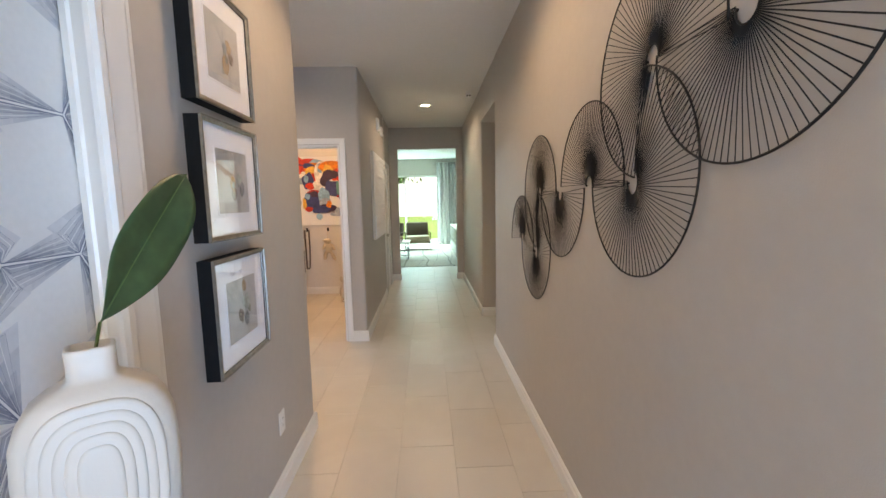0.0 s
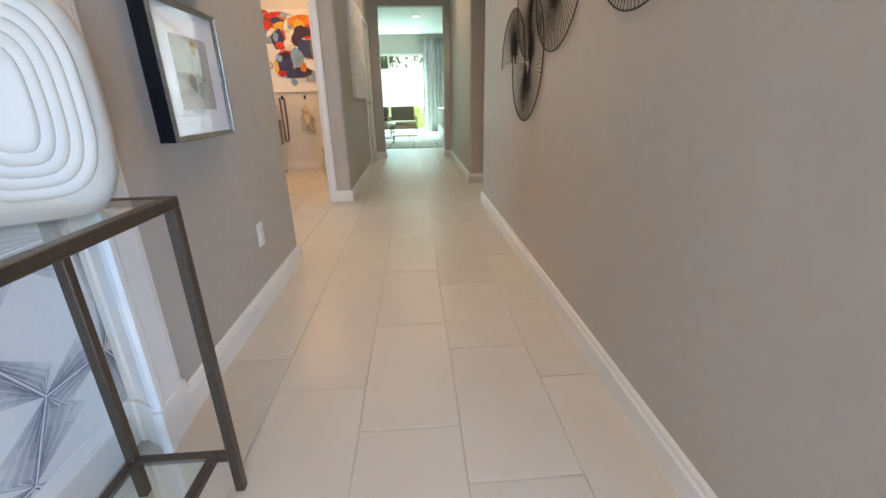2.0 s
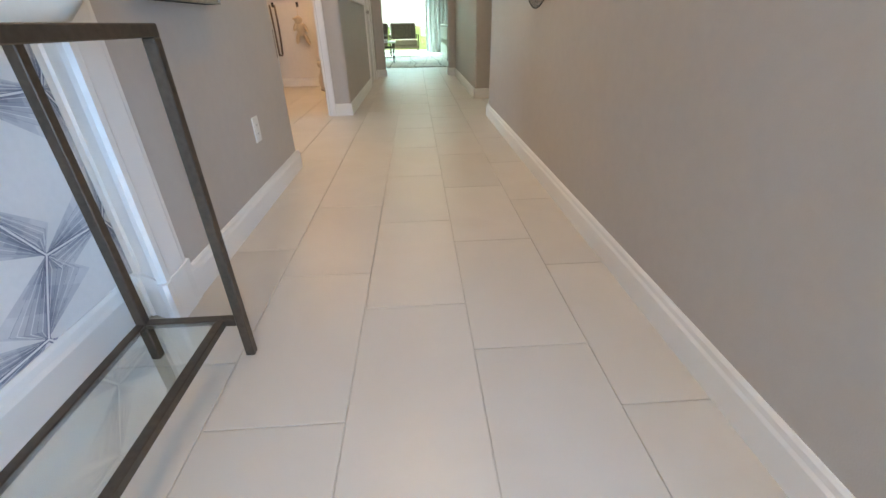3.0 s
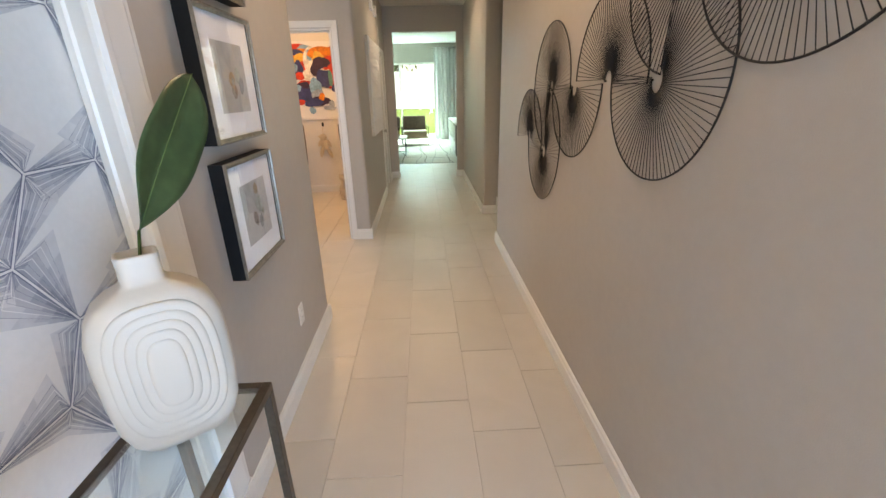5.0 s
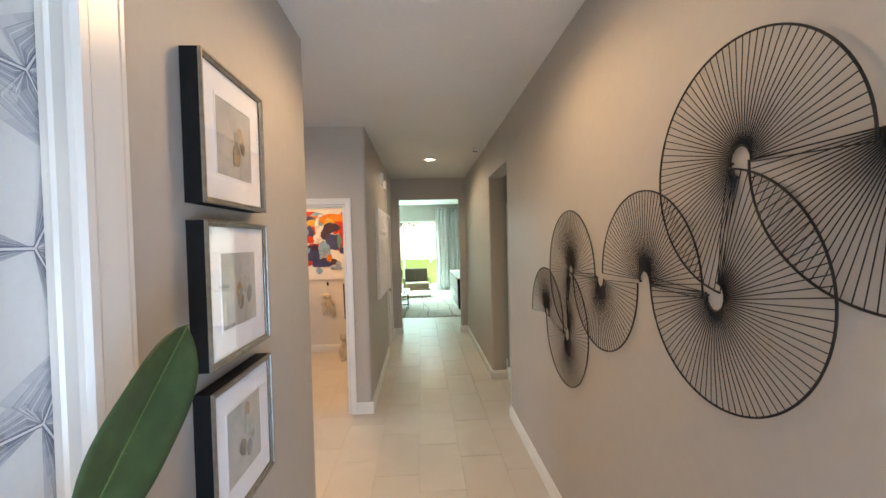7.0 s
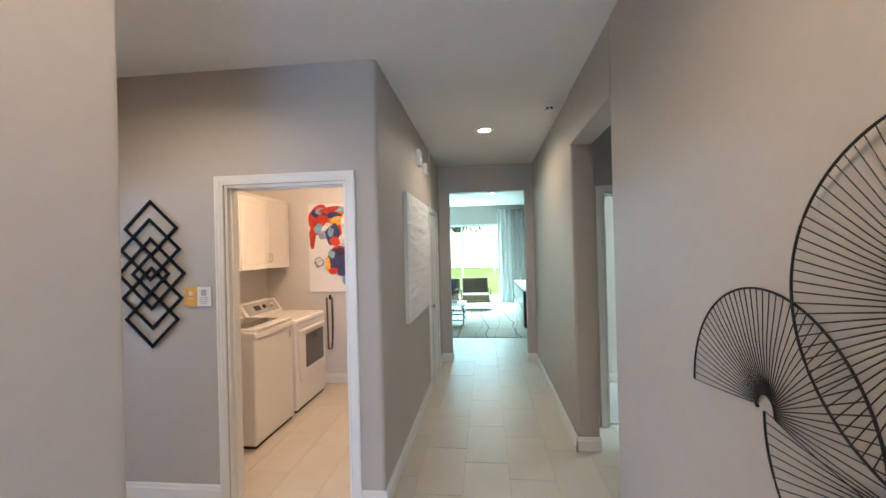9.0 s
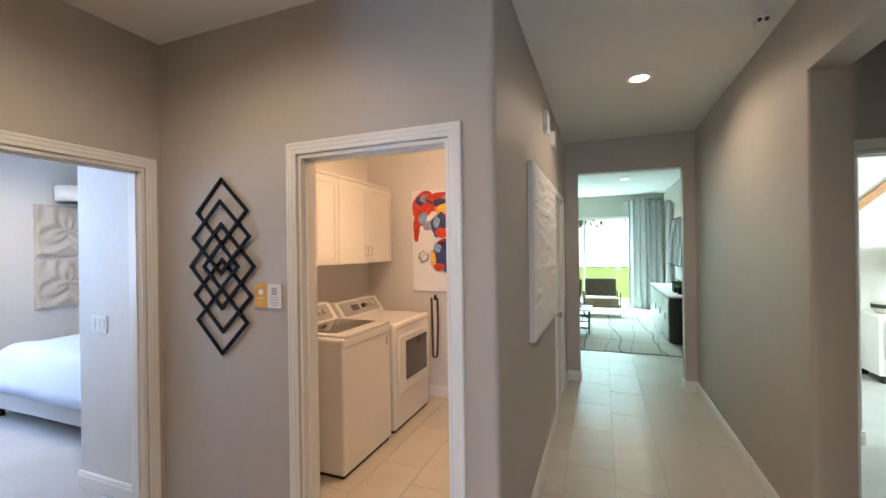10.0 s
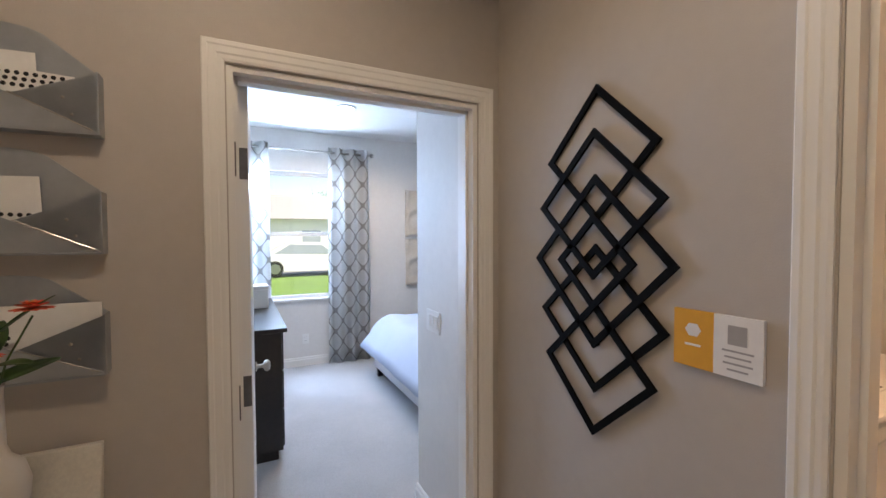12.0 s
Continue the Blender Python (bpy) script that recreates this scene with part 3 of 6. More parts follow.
def lined(frame_ob, s0, s1, head, place, depth):
    """The jamb lining with its stop."""
    for name, a0, a1, z0, z1 in (("jamb", s0 - 0.001, s0 + 0.018, 0, head), ("jamb", s1 - 0.018, s1 + 0.001, 0, head), ("head_jamb", s0 + 0.018, s1 - 0.018, head - 0.018, head + 0.001)):
        bm = bmesh.new()
        for i0, i1, e in ((-0.006, -depth - 0.006, 0.0), (-depth * 0.35, -depth * 0.62, 0.012)):
            b0, b1, c0, c1 = a0, a1, z0, z1
            if e:
                if name == "head_jamb":
                    c0, c1 = z0 - e, z0 + 0.002
                elif a0 < (s0 + s1) / 2:
                    b0, b1 = a1 - 0.002, a1 + e
                else:
                    b0, b1 = a0 - e, a0 + 0.002
            vs = [bm.verts.new(place(s, h, z)) for s in (b0, b1) for h in (i0, i1) for z in (c0, c1)]
            bmesh.ops.convex_hull(bm, input=vs)
        part(name, bm, TRIM, frame_ob)


def hinge(frame_ob, place, s, z, name="hinge", big=True):
    bm = bmesh.new()
    vs = [bm.verts.new(place(s + a, h, z + c)) for a in (0, 0.004) for h in ((-0.02, -0.055) if big else (-0.045, -0.07)) for c in ((-0.05, 0.05) if big else (-0.03, 0.03))]
    bmesh.ops.convex_hull(bm, input=vs)
    part(name, bm, GUNMETAL, frame_ob, "dark grey metal " + name.replace("_", " "))


on_laundry = lambda s, h, z: (s, 4.40 - h, z)
on_bedroom = lambda s, h, z: (-2.62 + h, s, z)
on_closet = lambda s, h, z: (-0.545 + h, s, z)
on_vestibule = lambda s, h, z: (s, 5.68 - h, z)
door_1 = cased("door_1", "white moulded casing of the laundry doorway, door swung away", -1.593, -0.759, HEAD, on_laundry)
lined(door_1, -1.593, -0.759, HEAD, on_laundry, 0.12)
for z in (0.22, 1.05, 1.86):
    hinge(door_1, on_laundry, -0.781, z)
hinge(door_1, on_laundry, -1.575, 0.95, "strike_plate", False)
door_2 = cased("door_2", "white moulded casing of the bedroom doorway, door swung inward", 3.457, 4.305, HEAD, on_bedroom)
lined(door_2, 3.457, 4.305, HEAD, on_bedroom, 0.12)
for z in (0.25, 1.09, 1.83):
    hinge(door_2, on_bedroom, 3.475, z)
hinge(door_2, on_bedroom, 4.283, 0.98, "strike_plate", False)
door_3 = cased("door_3", "white moulded casing with a closed closet door", 6.66, 7.46, HEAD, on_closet)
lined(door_3, 6.66, 7.46, HEAD, on_closet, 0.12)
leaf = part("door_leaf", box(-0.60, -0.565, 6.682, 7.438, 0.01, HEAD - 0.022, 0.003), TRIM, door_3, "white closed door leaf")
for z0, z1 in ((0.2, 0.95), (1.10, 1.92)):
    part("door_panel", box(-0.566, -0.560, 6.80, 7.32, z0, z1, 0.005), TRIM, door_3)
knob = lathe([(0.0, 0), (0.024, 0), (0.024, 0.006), (0.010, 0.012), (0.010, 0.035), (0.026, 0.045), (0.028, 0.058), (0.018, 0.068), (0.0, 0.07)], 20)
part("door_knob", turned(knob, pose(-0.565, 6.76, 0.96, 0, 90, 0)), NICKEL, door_3, "satin nickel knob", True)
door_4 = cased("door_4", "white moulded casing of the side room doorway", 1.19, 2.0, 2.12, on_vestibule)
lined(door_4, 1.19, 2.0, 2.12, on_vestibule, 0.12)
for z in (0.3, 1.08, 1.9):
    hinge(door_4, on_vestibule, 1.208, z)
# the bedroom door leaf, swung back into the room
leaf2 = thing("door_leaf", "white panelled bedroom door standing open", "door", pose(-2.742, 3.480, 0.012, 0, 0, 178))
part("slab", box(0.0, 0.78, -0.035, 0, 0, HEAD - 0.03, 0.003), TRIM, leaf2)
for z0, z1 in ((0.2, 0.95), (1.10, 1.92)):
    part("raised_panel", box(0.12, 0.66, 0.0, 0.005, z0, z1, 0.004), TRIM, leaf2)
for z in (0.24, 1.08, 1.82):
    part("hinge_plate", box(-0.003, 0.001, -0.032, -0.004, z - 0.05, z + 0.05), GUNMETAL, leaf2, "dark grey metal hinge")
for y, a in ((0.002, -90), (-0.037, 90)):
    kb = lathe([(0.0, 0), (0.024, 0), (0.024, 0.006), (0.010, 0.012), (0.010, 0.035), (0.026, 0.045), (0.028, 0.058), (0.018, 0.068), (0.0, 0.07)], 16)
    part("door_knob", turned(kb, pose(0.715, y, 0.95, a, 0, 0)), NICKEL, leaf2, "satin nickel knob", True)

# moulded pilaster at the end of the papered recess
bm = bmesh.new()
prof = [(-0.772, 1.158), (-0.766, 1.142), (-0.752, 1.138), (-0.742, 1.133), (-0.735, 1.138), (-0.690, 1.110), (-0.668, 1.094), (-0.656, 1.072), (-0.640, 1.068), (-0.630, 1.076), (-0.630, 1.096), (-0.637, 1.108), (-0.638, 1.188), (-0.642, 1.200), (-0.642, 1.212), (-0.656, 1.216), (-0.772, 1.216)]
prism(prof, 0.15, CEILING, bm)
trim_1 = struct("trim_pilaster", bm, TRIM, "white moulded casing at the papered recess")
bm = prism([(x - 0.004 + (0.010 if x > -0.70 else 0), y + (-0.012 if y < 1.2 else 0.010)) for x, y in prof], 0, 0.15)
part("plinth", bm, TRIM, trim_1)

printed_folds(paper)

# window of the bedroom
win = struct("window_1", box(-6.60, -6.55, 3.44, 3.49, 0.83, 2.38), TRIM, "white framed single-hung bedroom window")
# the half below y 3.44 is out of view, added to hold the fill lamp
for name, a in (("window_frame", (-6.60, -6.56, 4.51, 4.56, 0.83, 2.38)), ("window_frame", (-6.60, -6.56, 3.49, 4.51, 2.33, 2.38)), ("window_frame", (-6.60, -6.56, 3.49, 4.51, 0.83, 0.88)), ("window_frame", (-6.60, -6.56, 2.47, 2.52, 0.83, 2.38)), ("window_frame", (-6.60, -6.56, 2.52, 3.44, 2.33, 2.38)), ("window_frame", (-6.60, -6.56, 2.52, 3.44, 0.83, 0.88)), ("meeting_rail", (-6.60, -6.55, 3.49, 4.51, 1.60, 1.65)), ("window_sill", (-6.56, -6.47, 3.40, 4.60, 0.81, 0.838))):
    part(name, box(*a, 0.004), TRIM, win)
for z0, z1 in ((0.88, 1.60), (1.65, 2.33)):
    for y0, y1 in ((3.49, 4.51), (2.52, 3.44)):
        p = part("pane", box(-6.585, -6.580, y0, y1, z0, z1), PANE, win)
        p.visible_shadow = False
# sliding door of the living room
slider = struct("window_2", box(-2.5, -2.44, 14.44, 14.52, 0, 2.40), TRIM, "white framed sliding glass door to the garden")
for name, a in (("window_frame", (0.60, 0.66, 14.44, 14.52, 0, 2.40)), ("window_frame", (-2.44, 0.60, 14.44, 14.52, 2.34, 2.40)), ("track", (-2.44, 0.60, 14.44, 14.52, 0, 0.03)), ("stile", (-0.62, -0.56, 14.46, 14.50, 0.03, 2.34)), ("stile", (-1.55, -1.49, 14.46, 14.50, 0.03, 2.34))):
    part(name, box(*a, 0.004), TRIM, slider)
for x0, x1 in ((-2.44, -1.55), (-1.49, -0.62), (-0.56, 0.60)):
    p = part("pane", box(x0, x1, 14.478, 14.484, 0.03, 2.34), PANE, slider)
    p.visible_shadow = False

# ---- hall: things on the left ----


def console_table():
    """Bronze tube frame with a glass top and a low glass shelf."""
    x0, x1, y0, y1, top, s = -0.635, -0.357, -0.42, 0.935, 0.814, 0.024
    ob = thing("console_table", "bronze metal console table with glass top and low glass shelf", "table", pose(0, 0, 0))
    for x in (x0, x1 - s):
        for y in (y0, y1 - s):
            part("leg", box(x, x + s, y, y + s, 0, top - s, 0.002, 1), BRONZE, ob)
            part("foot", lathe([(0.011, 0), (0.011, 0.006), (0.009, 0.008)], 12, at=(x + s / 2, y + s / 2, -0.002)), RUBBER, ob)
    for x in (x0, x1 - s):
        part("top_rail", box(x, x + s, y0, y1, top - s, top, 0.002, 1), BRONZE, ob)
        part("shelf_rail", box(x + (0.0 if x == x0 else -0.05), x + s - (0.0 if x == x0 else 0.05), y0 + s, y1 - s, 0.105, 0.127, 0.002, 1), BRONZE, ob)
    for y in (y0, y1 - s):
        part("top_rail", box(x0 + s, x1 - s, y, y + s, top - s, top, 0.002, 1), BRONZE, ob)
        part("stretcher", box(x0 + s, x1 - s, y, y + s, 0.105, 0.127, 0.002, 1), BRONZE, ob)
    part("glass_top", box(x0 + s, x1 - s, y0 + s, y1 - s, top - 0.008, top - 0.001), TABLEGLASS, ob, "clear glass top").visible_shadow = False
    part("glass_shelf", box(x0 + s, x1 - s - 0.05, y0 + s, y1 - s, 0.117, 0.124), TABLEGLASS, ob, "clear glass shelf").visible_shadow = False
    return ob


console_table()


def squircle(a, e=3.2):
    c, s = math.cos(a), math.sin(a)
    return math.copysign(abs(c) ** (2 / e), c), math.copysign(abs(s) ** (2 / e), s)


def bottle_vase(m):
    """A flat white vase, its broad faces stepped in nested rounded rings."""
    ob = thing("vase", "white matt ceramic vase with nested oval ridges on a glass table", "vase", m)
    H, half, deep = 0.372, 0.112, 0.058
    # side outline: rounded rectangle with shoulders, and a depth that swells in steps
    bm = bmesh.new()
    rows = [(0.0, 0.062, 0.040), (0.004, 0.070, 0.047), (0.03, 0.092, 0.056), (0.07, 0.106, 0.058), (0.14, 0.112, 0.058), (0.22, 0.113, 0.058), (0.28, 0.110, 0.058), (0.315, 0.100, 0.057), (0.34, 0.086, 0.054), (0.358, 0.064, 0.046), (0.368, 0.044, 0.036), (0.376, 0.037, 0.031), (0.40, 0.036, 0.030), (0.426, 0.037, 0.030), (0.430, 0.036, 0.029), (0.430, 0.030, 0.023), (0.38, 0.028, 0.021)]
    n = 48
    rings = []
    for z, a, b in rows:
        ring = []
        for k in range(n):
            c, s = squircle(k * math.tau / n, 4.5)
            ring.append(bm.verts.new(((1.07 if z < 0.37 else 1.0) * a * c, b * s, z)))
        rings.append(ring)
    for a, b in zip(rings, rings[1:]):
        for k in range(n):
            bm.faces.new((a[k], a[(k + 1) % n], b[(k + 1) % n], b[k]))
    bm.faces.new(rings[0])
    bm.faces.new(rings[-1])
    part("body", bm, CERAMIC, ob, smooth=True)
    # nested raised rings on both faces
    for side in (-1, 1):
        for i, (rx, rz, h) in enumerate(((0.097, 0.152, 0.0062), (0.081, 0.134, 0.0086), (0.065, 0.116, 0.0110), (0.049, 0.098, 0.0134), (0.033, 0.078, 0.0158))):
            prof = [(rx, 0.0), (rx, h - 0.0030), (rx - 0.0012, h - 0.0016), (rx - 0.0035, h - 0.0004), (rx - 0.007, h), (rx - 0.012, h - 0.0002), (0.0, h - 0.0012)]
            bm = bmesh.new()
            loops = []
            for d, y in prof:
                k = max(d / rx, 0.02)
                loops.append([bm.verts.new((rx * k * squircle(q * math.tau / 40, 3.0)[0], side * (0.054 + y), 0.19 + rz * k * squircle(q * math.tau / 40, 3.0)[1])) for q in range(40)])
            for a, b in zip(loops, loops[1:]):
                for q in range(40):
                    bm.faces.new((a[q], a[(q + 1) % 40], b[(q + 1) % 40], b[q]))
            bm.faces.new(loops[-1])
            part("ridge", bm, CERAMIC, ob, smooth=True)
    return ob


bottle_vase(pose(-0.493, 0.784, 0.815, 0, 0, 35))


def blade(length, width, fold, bend, thick=0.0012, wave=0.0, belly=0.85):
    """A leaf along +x: pointed, folded at its midrib and bent down along its length."""
    def f(u, v):
        w = width * (math.sin(math.pi * min(1, u ** belly)) ** 0.72) * (1 - 0.12 * u) + 0.0012
        s = 2 * v - 1
        return (length * u, w / 2 * s, fold * abs(s) * w - bend * u * u + wave * math.sin(u * 11 + s) * abs(s))
    return slab(f, thick, 20, 8)


def single_leaf():
    foot = Vector((-0.494, 0.785, 1.06))
    ob = thing("plant_cutting", "single large glossy green leaf on a stem in the vase", "leaf", pose(*foot))
    base, tip = Vector((-0.497, 0.818, 1.278)) - foot, Vector((-0.473, 1.085, 1.569)) - foot
    part("stem", tube([Vector(), Vector((0, 0.004, 0.10)), Vector((-0.001, 0.012, 0.17)), base], 0.0030, 8), DARKLEAF, ob, smooth=True)
    x = (tip - base).normalized()
    z = Vector((0.962, -0.232, 0.13))
    z = (z - x * z.dot(x)).normalized()
    m = Matrix((x, z.cross(x), z)).transposed().to_4x4()
    m.translation = base
    ln, wide = (tip - base).length, 0.152
    part("blade", turned(blade(ln, wide, 0.16, -0.012, wave=0.0060, belly=1.2), m), LEAF, ob, smooth=True)
    part("midrib", turned(tube([(ln * k / 8, 0, 0.001 + 0.012 * (k / 8) ** 2) for k in range(9)], 0.0016, 6), m), PALELEAF, ob, "pale midrib", smooth=True)
    for k in range(1, 10):
        for s in (-1, 1):
            u, w = 0.085 * k, wide * (math.sin(math.pi * (0.085 * k) ** 1.2) ** 0.72) * 0.42
            pts = [(ln * (u + 0.07 * q), s * w * q, 0.0014 + 0.012 * u * u + 0.32 * 0.5 * w * q) for q in (0, 0.3, 0.6, 0.9)]
            part("vein", turned(tube(pts, 0.0006, 4), m), PALELEAF, ob)


single_leaf()


def magnolia():
    """Low arrangement: glossy leaves with rust undersides in a small white bowl."""
    ob = thing("leaf_arrangement", "magnolia leaves with rust undersides in a white bowl", "plant", pose(-0.48, 0.30, 0.815))
    part("bowl", lathe([(0.0, 0), (0.04, 0), (0.05, 0.01), (0.075, 0.05), (0.08, 0.075), (0.075, 0.075), (0.05, 0.02), (0.0, 0.015)], 28), CERAMIC, ob, smooth=True)
    def spray(base, tip, width, face, rust_out):
        x = Vector(tip) - Vector(base)
        ln = x.length
        x.normalize()
        z = Vector(face)
        z = (z - x * z.dot(x)).normalized()
        m = Matrix((x, z.cross(x), z)).transposed().to_4x4()
        m.translation = Vector(base)
        near, far = (RUST, DARKLEAF) if rust_out else (DARKLEAF, RUST)
        part("leaf", turned(blade(ln, width, 0.14, 0.018), m @ pose(0, 0, 0.002)), near, ob, "rust felted underside" if rust_out else "green upper side", smooth=True)
        part("leaf_back", turned(blade(ln, width, 0.14, 0.018), m), far, ob, smooth=True)
    spray((0.01, 0.02, 0.045), (0.045, 0.190, 0.022), 0.075, (0.5, -0.5, 0.7), True)
    spray((0.0, 0.02, 0.06), (0.014, 0.140, 0.092), 0.065, (0.6, -0.5, 0.6), True)
    spray((0.0, 0.0, 0.06), (0.13, 0.09, 0.02), 0.065, (0.3, -0.3, 0.9), True)
    spray((0.0, 0.01, 0.07), (0.03, 0.12, 0.135), 0.055, (0.7, -0.6, 0.3), False)
    spray((0.0, 0.0, 0.06), (-0.09, 0.12, 0.12), 0.06, (0.3, -0.7, 0.6), False)
    spray((0.0, 0.0, 0.06), (-0.13, -0.02, 0.12), 0.06, (0.4, 0, 0.9), False)
    spray((0.0, 0.0, 0.06), (-0.05, -0.14, 0.10), 0.065, (0.2, 0.3, 0.9), True)
    spray((0.0, 0.0, 0.06), (0.06, -0.14, 0.06), 0.065, (-0.2, 0.3, 0.9), False)
    spray((0.0, 0.0, 0.06), (0.14, -0.04, 0.09), 0.06, (-0.3, 0, 0.9), False)


magnolia()


def round_mirror():
    ob = thing("wall_mirror", "round wall mirror in a thin gunmetal frame on wallpaper", "mirror", pose(-0.771, 0.385, 1.52, 0, 90, 0))
    prof = [(0.388, 0.0), (0.412, 0.0), (0.414, 0.022), (0.408, 0.026), (0.398, 0.026), (0.394, 0.018), (0.388, 0.008)]
    bm = bmesh.new()
    rings = [[bm.verts.new((r * math.cos(k * math.tau / 96), r * math.sin(k * math.tau / 96), z)) for k in range(96)] for r, z in prof]
    for a, b in zip(rings, rings[1:] + rings[:1]):
        for k in range(96):
            bm.faces.new((a[k], a[(k + 1) % 96], b[(k + 1) % 96], b[k]))
    part("frame", bm, GUNMETAL, ob, smooth=True)
    part("glass", lathe([(0.0, 0.003), (0.389, 0.003), (0.389, 0.007), (0.0, 0.007)], 96), MIRROR, ob, "silvered mirror glass")


round_mirror()


def picture(m, seed, label):
    """A deep black box frame faced in silver, with a mat and a small print. Faces -y, hung with its back at y = 0."""
    ob = thing("picture_frame", label, "picture", m, "pictures stacked on the hall wall")
    w, h, d = 0.435, 0.425, 0.058
    part("box_side", ring_rect(w, h, 0.016, d - 0.008), BLACKBOX, ob, "black box side")
    face = ring_rect(w + 0.001, h + 0.001, 0.018, 0.010, 0.004)
    part("frame_face", turned(face, pose(0, -d + 0.009, 0)), PEWTER, ob, "antique silver face")
    part("mat", box(-w / 2 + 0.016, w / 2 - 0.016, -d + 0.014, -d + 0.020, -h / 2 + 0.016, h / 2 - 0.016), MATBOARD, ob)
    part("bevel", turned(ring_rect(0.258, 0.246, 0.006, 0.002), pose(0, -d + 0.014, 0)), MATBOARD, ob)
    pr = part("print", box(-0.122, 0.122, -d + 0.0125, -d + 0.0140, -0.116, 0.116), WATERCOLOUR, ob, "muted abstract watercolour")
    rng = random.Random(seed)
    for k in range(7):
        cx, cz, r = rng.gauss(0.01, 0.022), rng.gauss(-0.02, 0.032), rng.uniform(0.012, 0.034)
        pts = [(cx + r * (0.8 + 0.35 * noise.noise((math.cos(q) + seed, math.sin(q), k))) * math.cos(q), cz + r * 1.25 * (0.8 + 0.35 * noise.noise((math.cos(q), math.sin(q) + seed, k))) * math.sin(q)) for q in [i * math.tau / 18 for i in range(18)]]
        part("brush_mark", turned(sheet(pts, 0.0006), pose(0, -d + 0.0122 - k * 0.0004, 0)), BRUSH[(k + seed) % len(BRUSH)], pr)
    g = part("glazing", box(-w / 2 + 0.018, w / 2 - 0.018, -d + 0.0075, -d + 0.0085, -h / 2 + 0.018, h / 2 - 0.018), PANE, ob)
    g.visible_shadow = False


BRUSH = [shader("brush_" + n, c, 0.7, grain=0.25, grain_scale=60, stain=0.3, stain_scale=25) for n, c in (("olive", (0.26, 0.26, 0.20)), ("ochre", (0.36, 0.24, 0.12)), ("slate", (0.20, 0.215, 0.21)), ("sage", (0.33, 0.36, 0.31)), ("umber", (0.17, 0.12, 0.09)))]
for z, seed in ((2.053, 1), (1.580, 2), (1.093, 3)):
    picture(pose(-0.655, 1.655, z, 0, 0, 90), seed, "black box picture frame with silver face and abstract watercolour print")


def wall_plate(name, m, w, h, kind):
    ob = thing(name, "white plastic " + name.replace("_", " ") + " on the painted wall", name.replace("_", " "), m)
    part("plate", box(-w / 2, w / 2, -0.006, 0, -h / 2, h / 2, 0.002), PLASTIC, ob)
    if kind == "outlet":
        for z in (-0.02, 0.02):
            s = part("socket", box(-0.017, 0.017, -0.008, -0.005, z - 0.014, z + 0.014, 0.001), PLASTIC, ob)
            for x in (-0.006, 0.006):
                part("slot", box(x - 0.001, x + 0.001, -0.0084, -0.0078, z - 0.004, z + 0.006), INK, s)
    else:
        for x in [(k - (kind - 1) / 2) * 0.046 for k in range(kind)]:
            part("rocker", box(x - 0.016, x + 0.016, -0.0095, -0.005, -0.033, 0.033, 0.0015), PLASTIC, ob)
    return ob


wall_plate("wall_outlet", pose(-0.655, 2.085, 0.372, 0, 0, 90), 0.072, 0.116, "outlet")
wall_plate("light_switch", pose(-3.27, 4.42, 1.135, 0, 0, 0), 0.165, 0.118, 3)
wall_plate("wall_outlet", pose(-6.5, 4.19, 0.34, 0, 0, 90), 0.075, 0.118, "outlet")

# ---- hall: the wire fans on the right ----


def fan(cy, cz, r, hy, hz, a0, a1, count, lift, group):
    """One fan of the wall sculpture: an outer wire arc, a small inner loop, and thin wires drawn between them. Angles in degrees
    from +y towards +z; the fan stands off the wall that it faces."""
    ob = thing("wire_fan", "round black wire fan sculpture hung on the greige wall", "wall art", pose(0.815, 0, 0), group)
    def rim(a):
        a = radians(a)
        return Vector((-lift, cy + r * math.cos(a), cz + r * math.sin(a)))
    full = a1 - a0 >= 360
    n = 72
    arc = [rim(a0 + (a1 - a0) * k / n) for k in range(n + (0 if full else 1))]
    part("rim", tube(arc, 0.0031, 6, closed=full), BLACKWIRE, ob, smooth=True)
    q = 0.034
    loop = [Vector((-lift * 0.45, hy + q * math.cos(radians(a0 + (a1 - a0) * k / 24)), hz + 1.2 * q * math.sin(radians(a0 + (a1 - a0) * k / 24)))) for k in range(25)]
    part("inner_loop", tube(loop, 0.0028, 6), BLACKWIRE, ob, smooth=True)
    for k in range(count + 1):
        a = a0 + (a1 - a0) * k / count
        b = radians(a + 9)
        inner = Vector((-lift * 0.45, hy + q * math.cos(b), hz + 1.2 * q * math.sin(b)))
        part("wire", tube([inner, (inner + rim(a)) / 2 + Vector((-0.004, 0, 0)), rim(a)], 0.0015, 4), BLACKWIRE, ob)
    part("standoff", tube([(-lift * 0.45, hy + q, hz), (0.0, hy + q, hz)], 0.004, 6), BLACKWIRE, ob)
    return ob


G = "wire fans of one wall sculpture"
fan(2.950, 1.190, 0.330, 2.945, 1.215, 0, 186, 44, 0.012, G)
fan(2.495, 1.525, 0.336, 2.495, 1.525, -80, 181, 62, 0.016, G)
fan(2.600, 1.205, 0.338, 2.578, 1.165, 98, 362, 62, 0.012, G)
fan(2.125, 1.530, 0.333, 2.130, 1.525, 179, 361, 44, 0.010, G)
fan(1.752, 1.552, 0.328, 1.748, 1.545, 0, 184, 50, 0.016, G)
fan(1.372, 1.562, 0.330, 1.386, 1.540, 98, 361, 64, 0.012, G)
fan(1.295, 1.880, 0.330, 1.288, 1.900, -80, 181, 64, 0.017, G)
fan(0.925, 1.892, 0.330, 0.925, 1.892, 179, 361, 46, 0.012, G)

# ---- hall ceiling ----


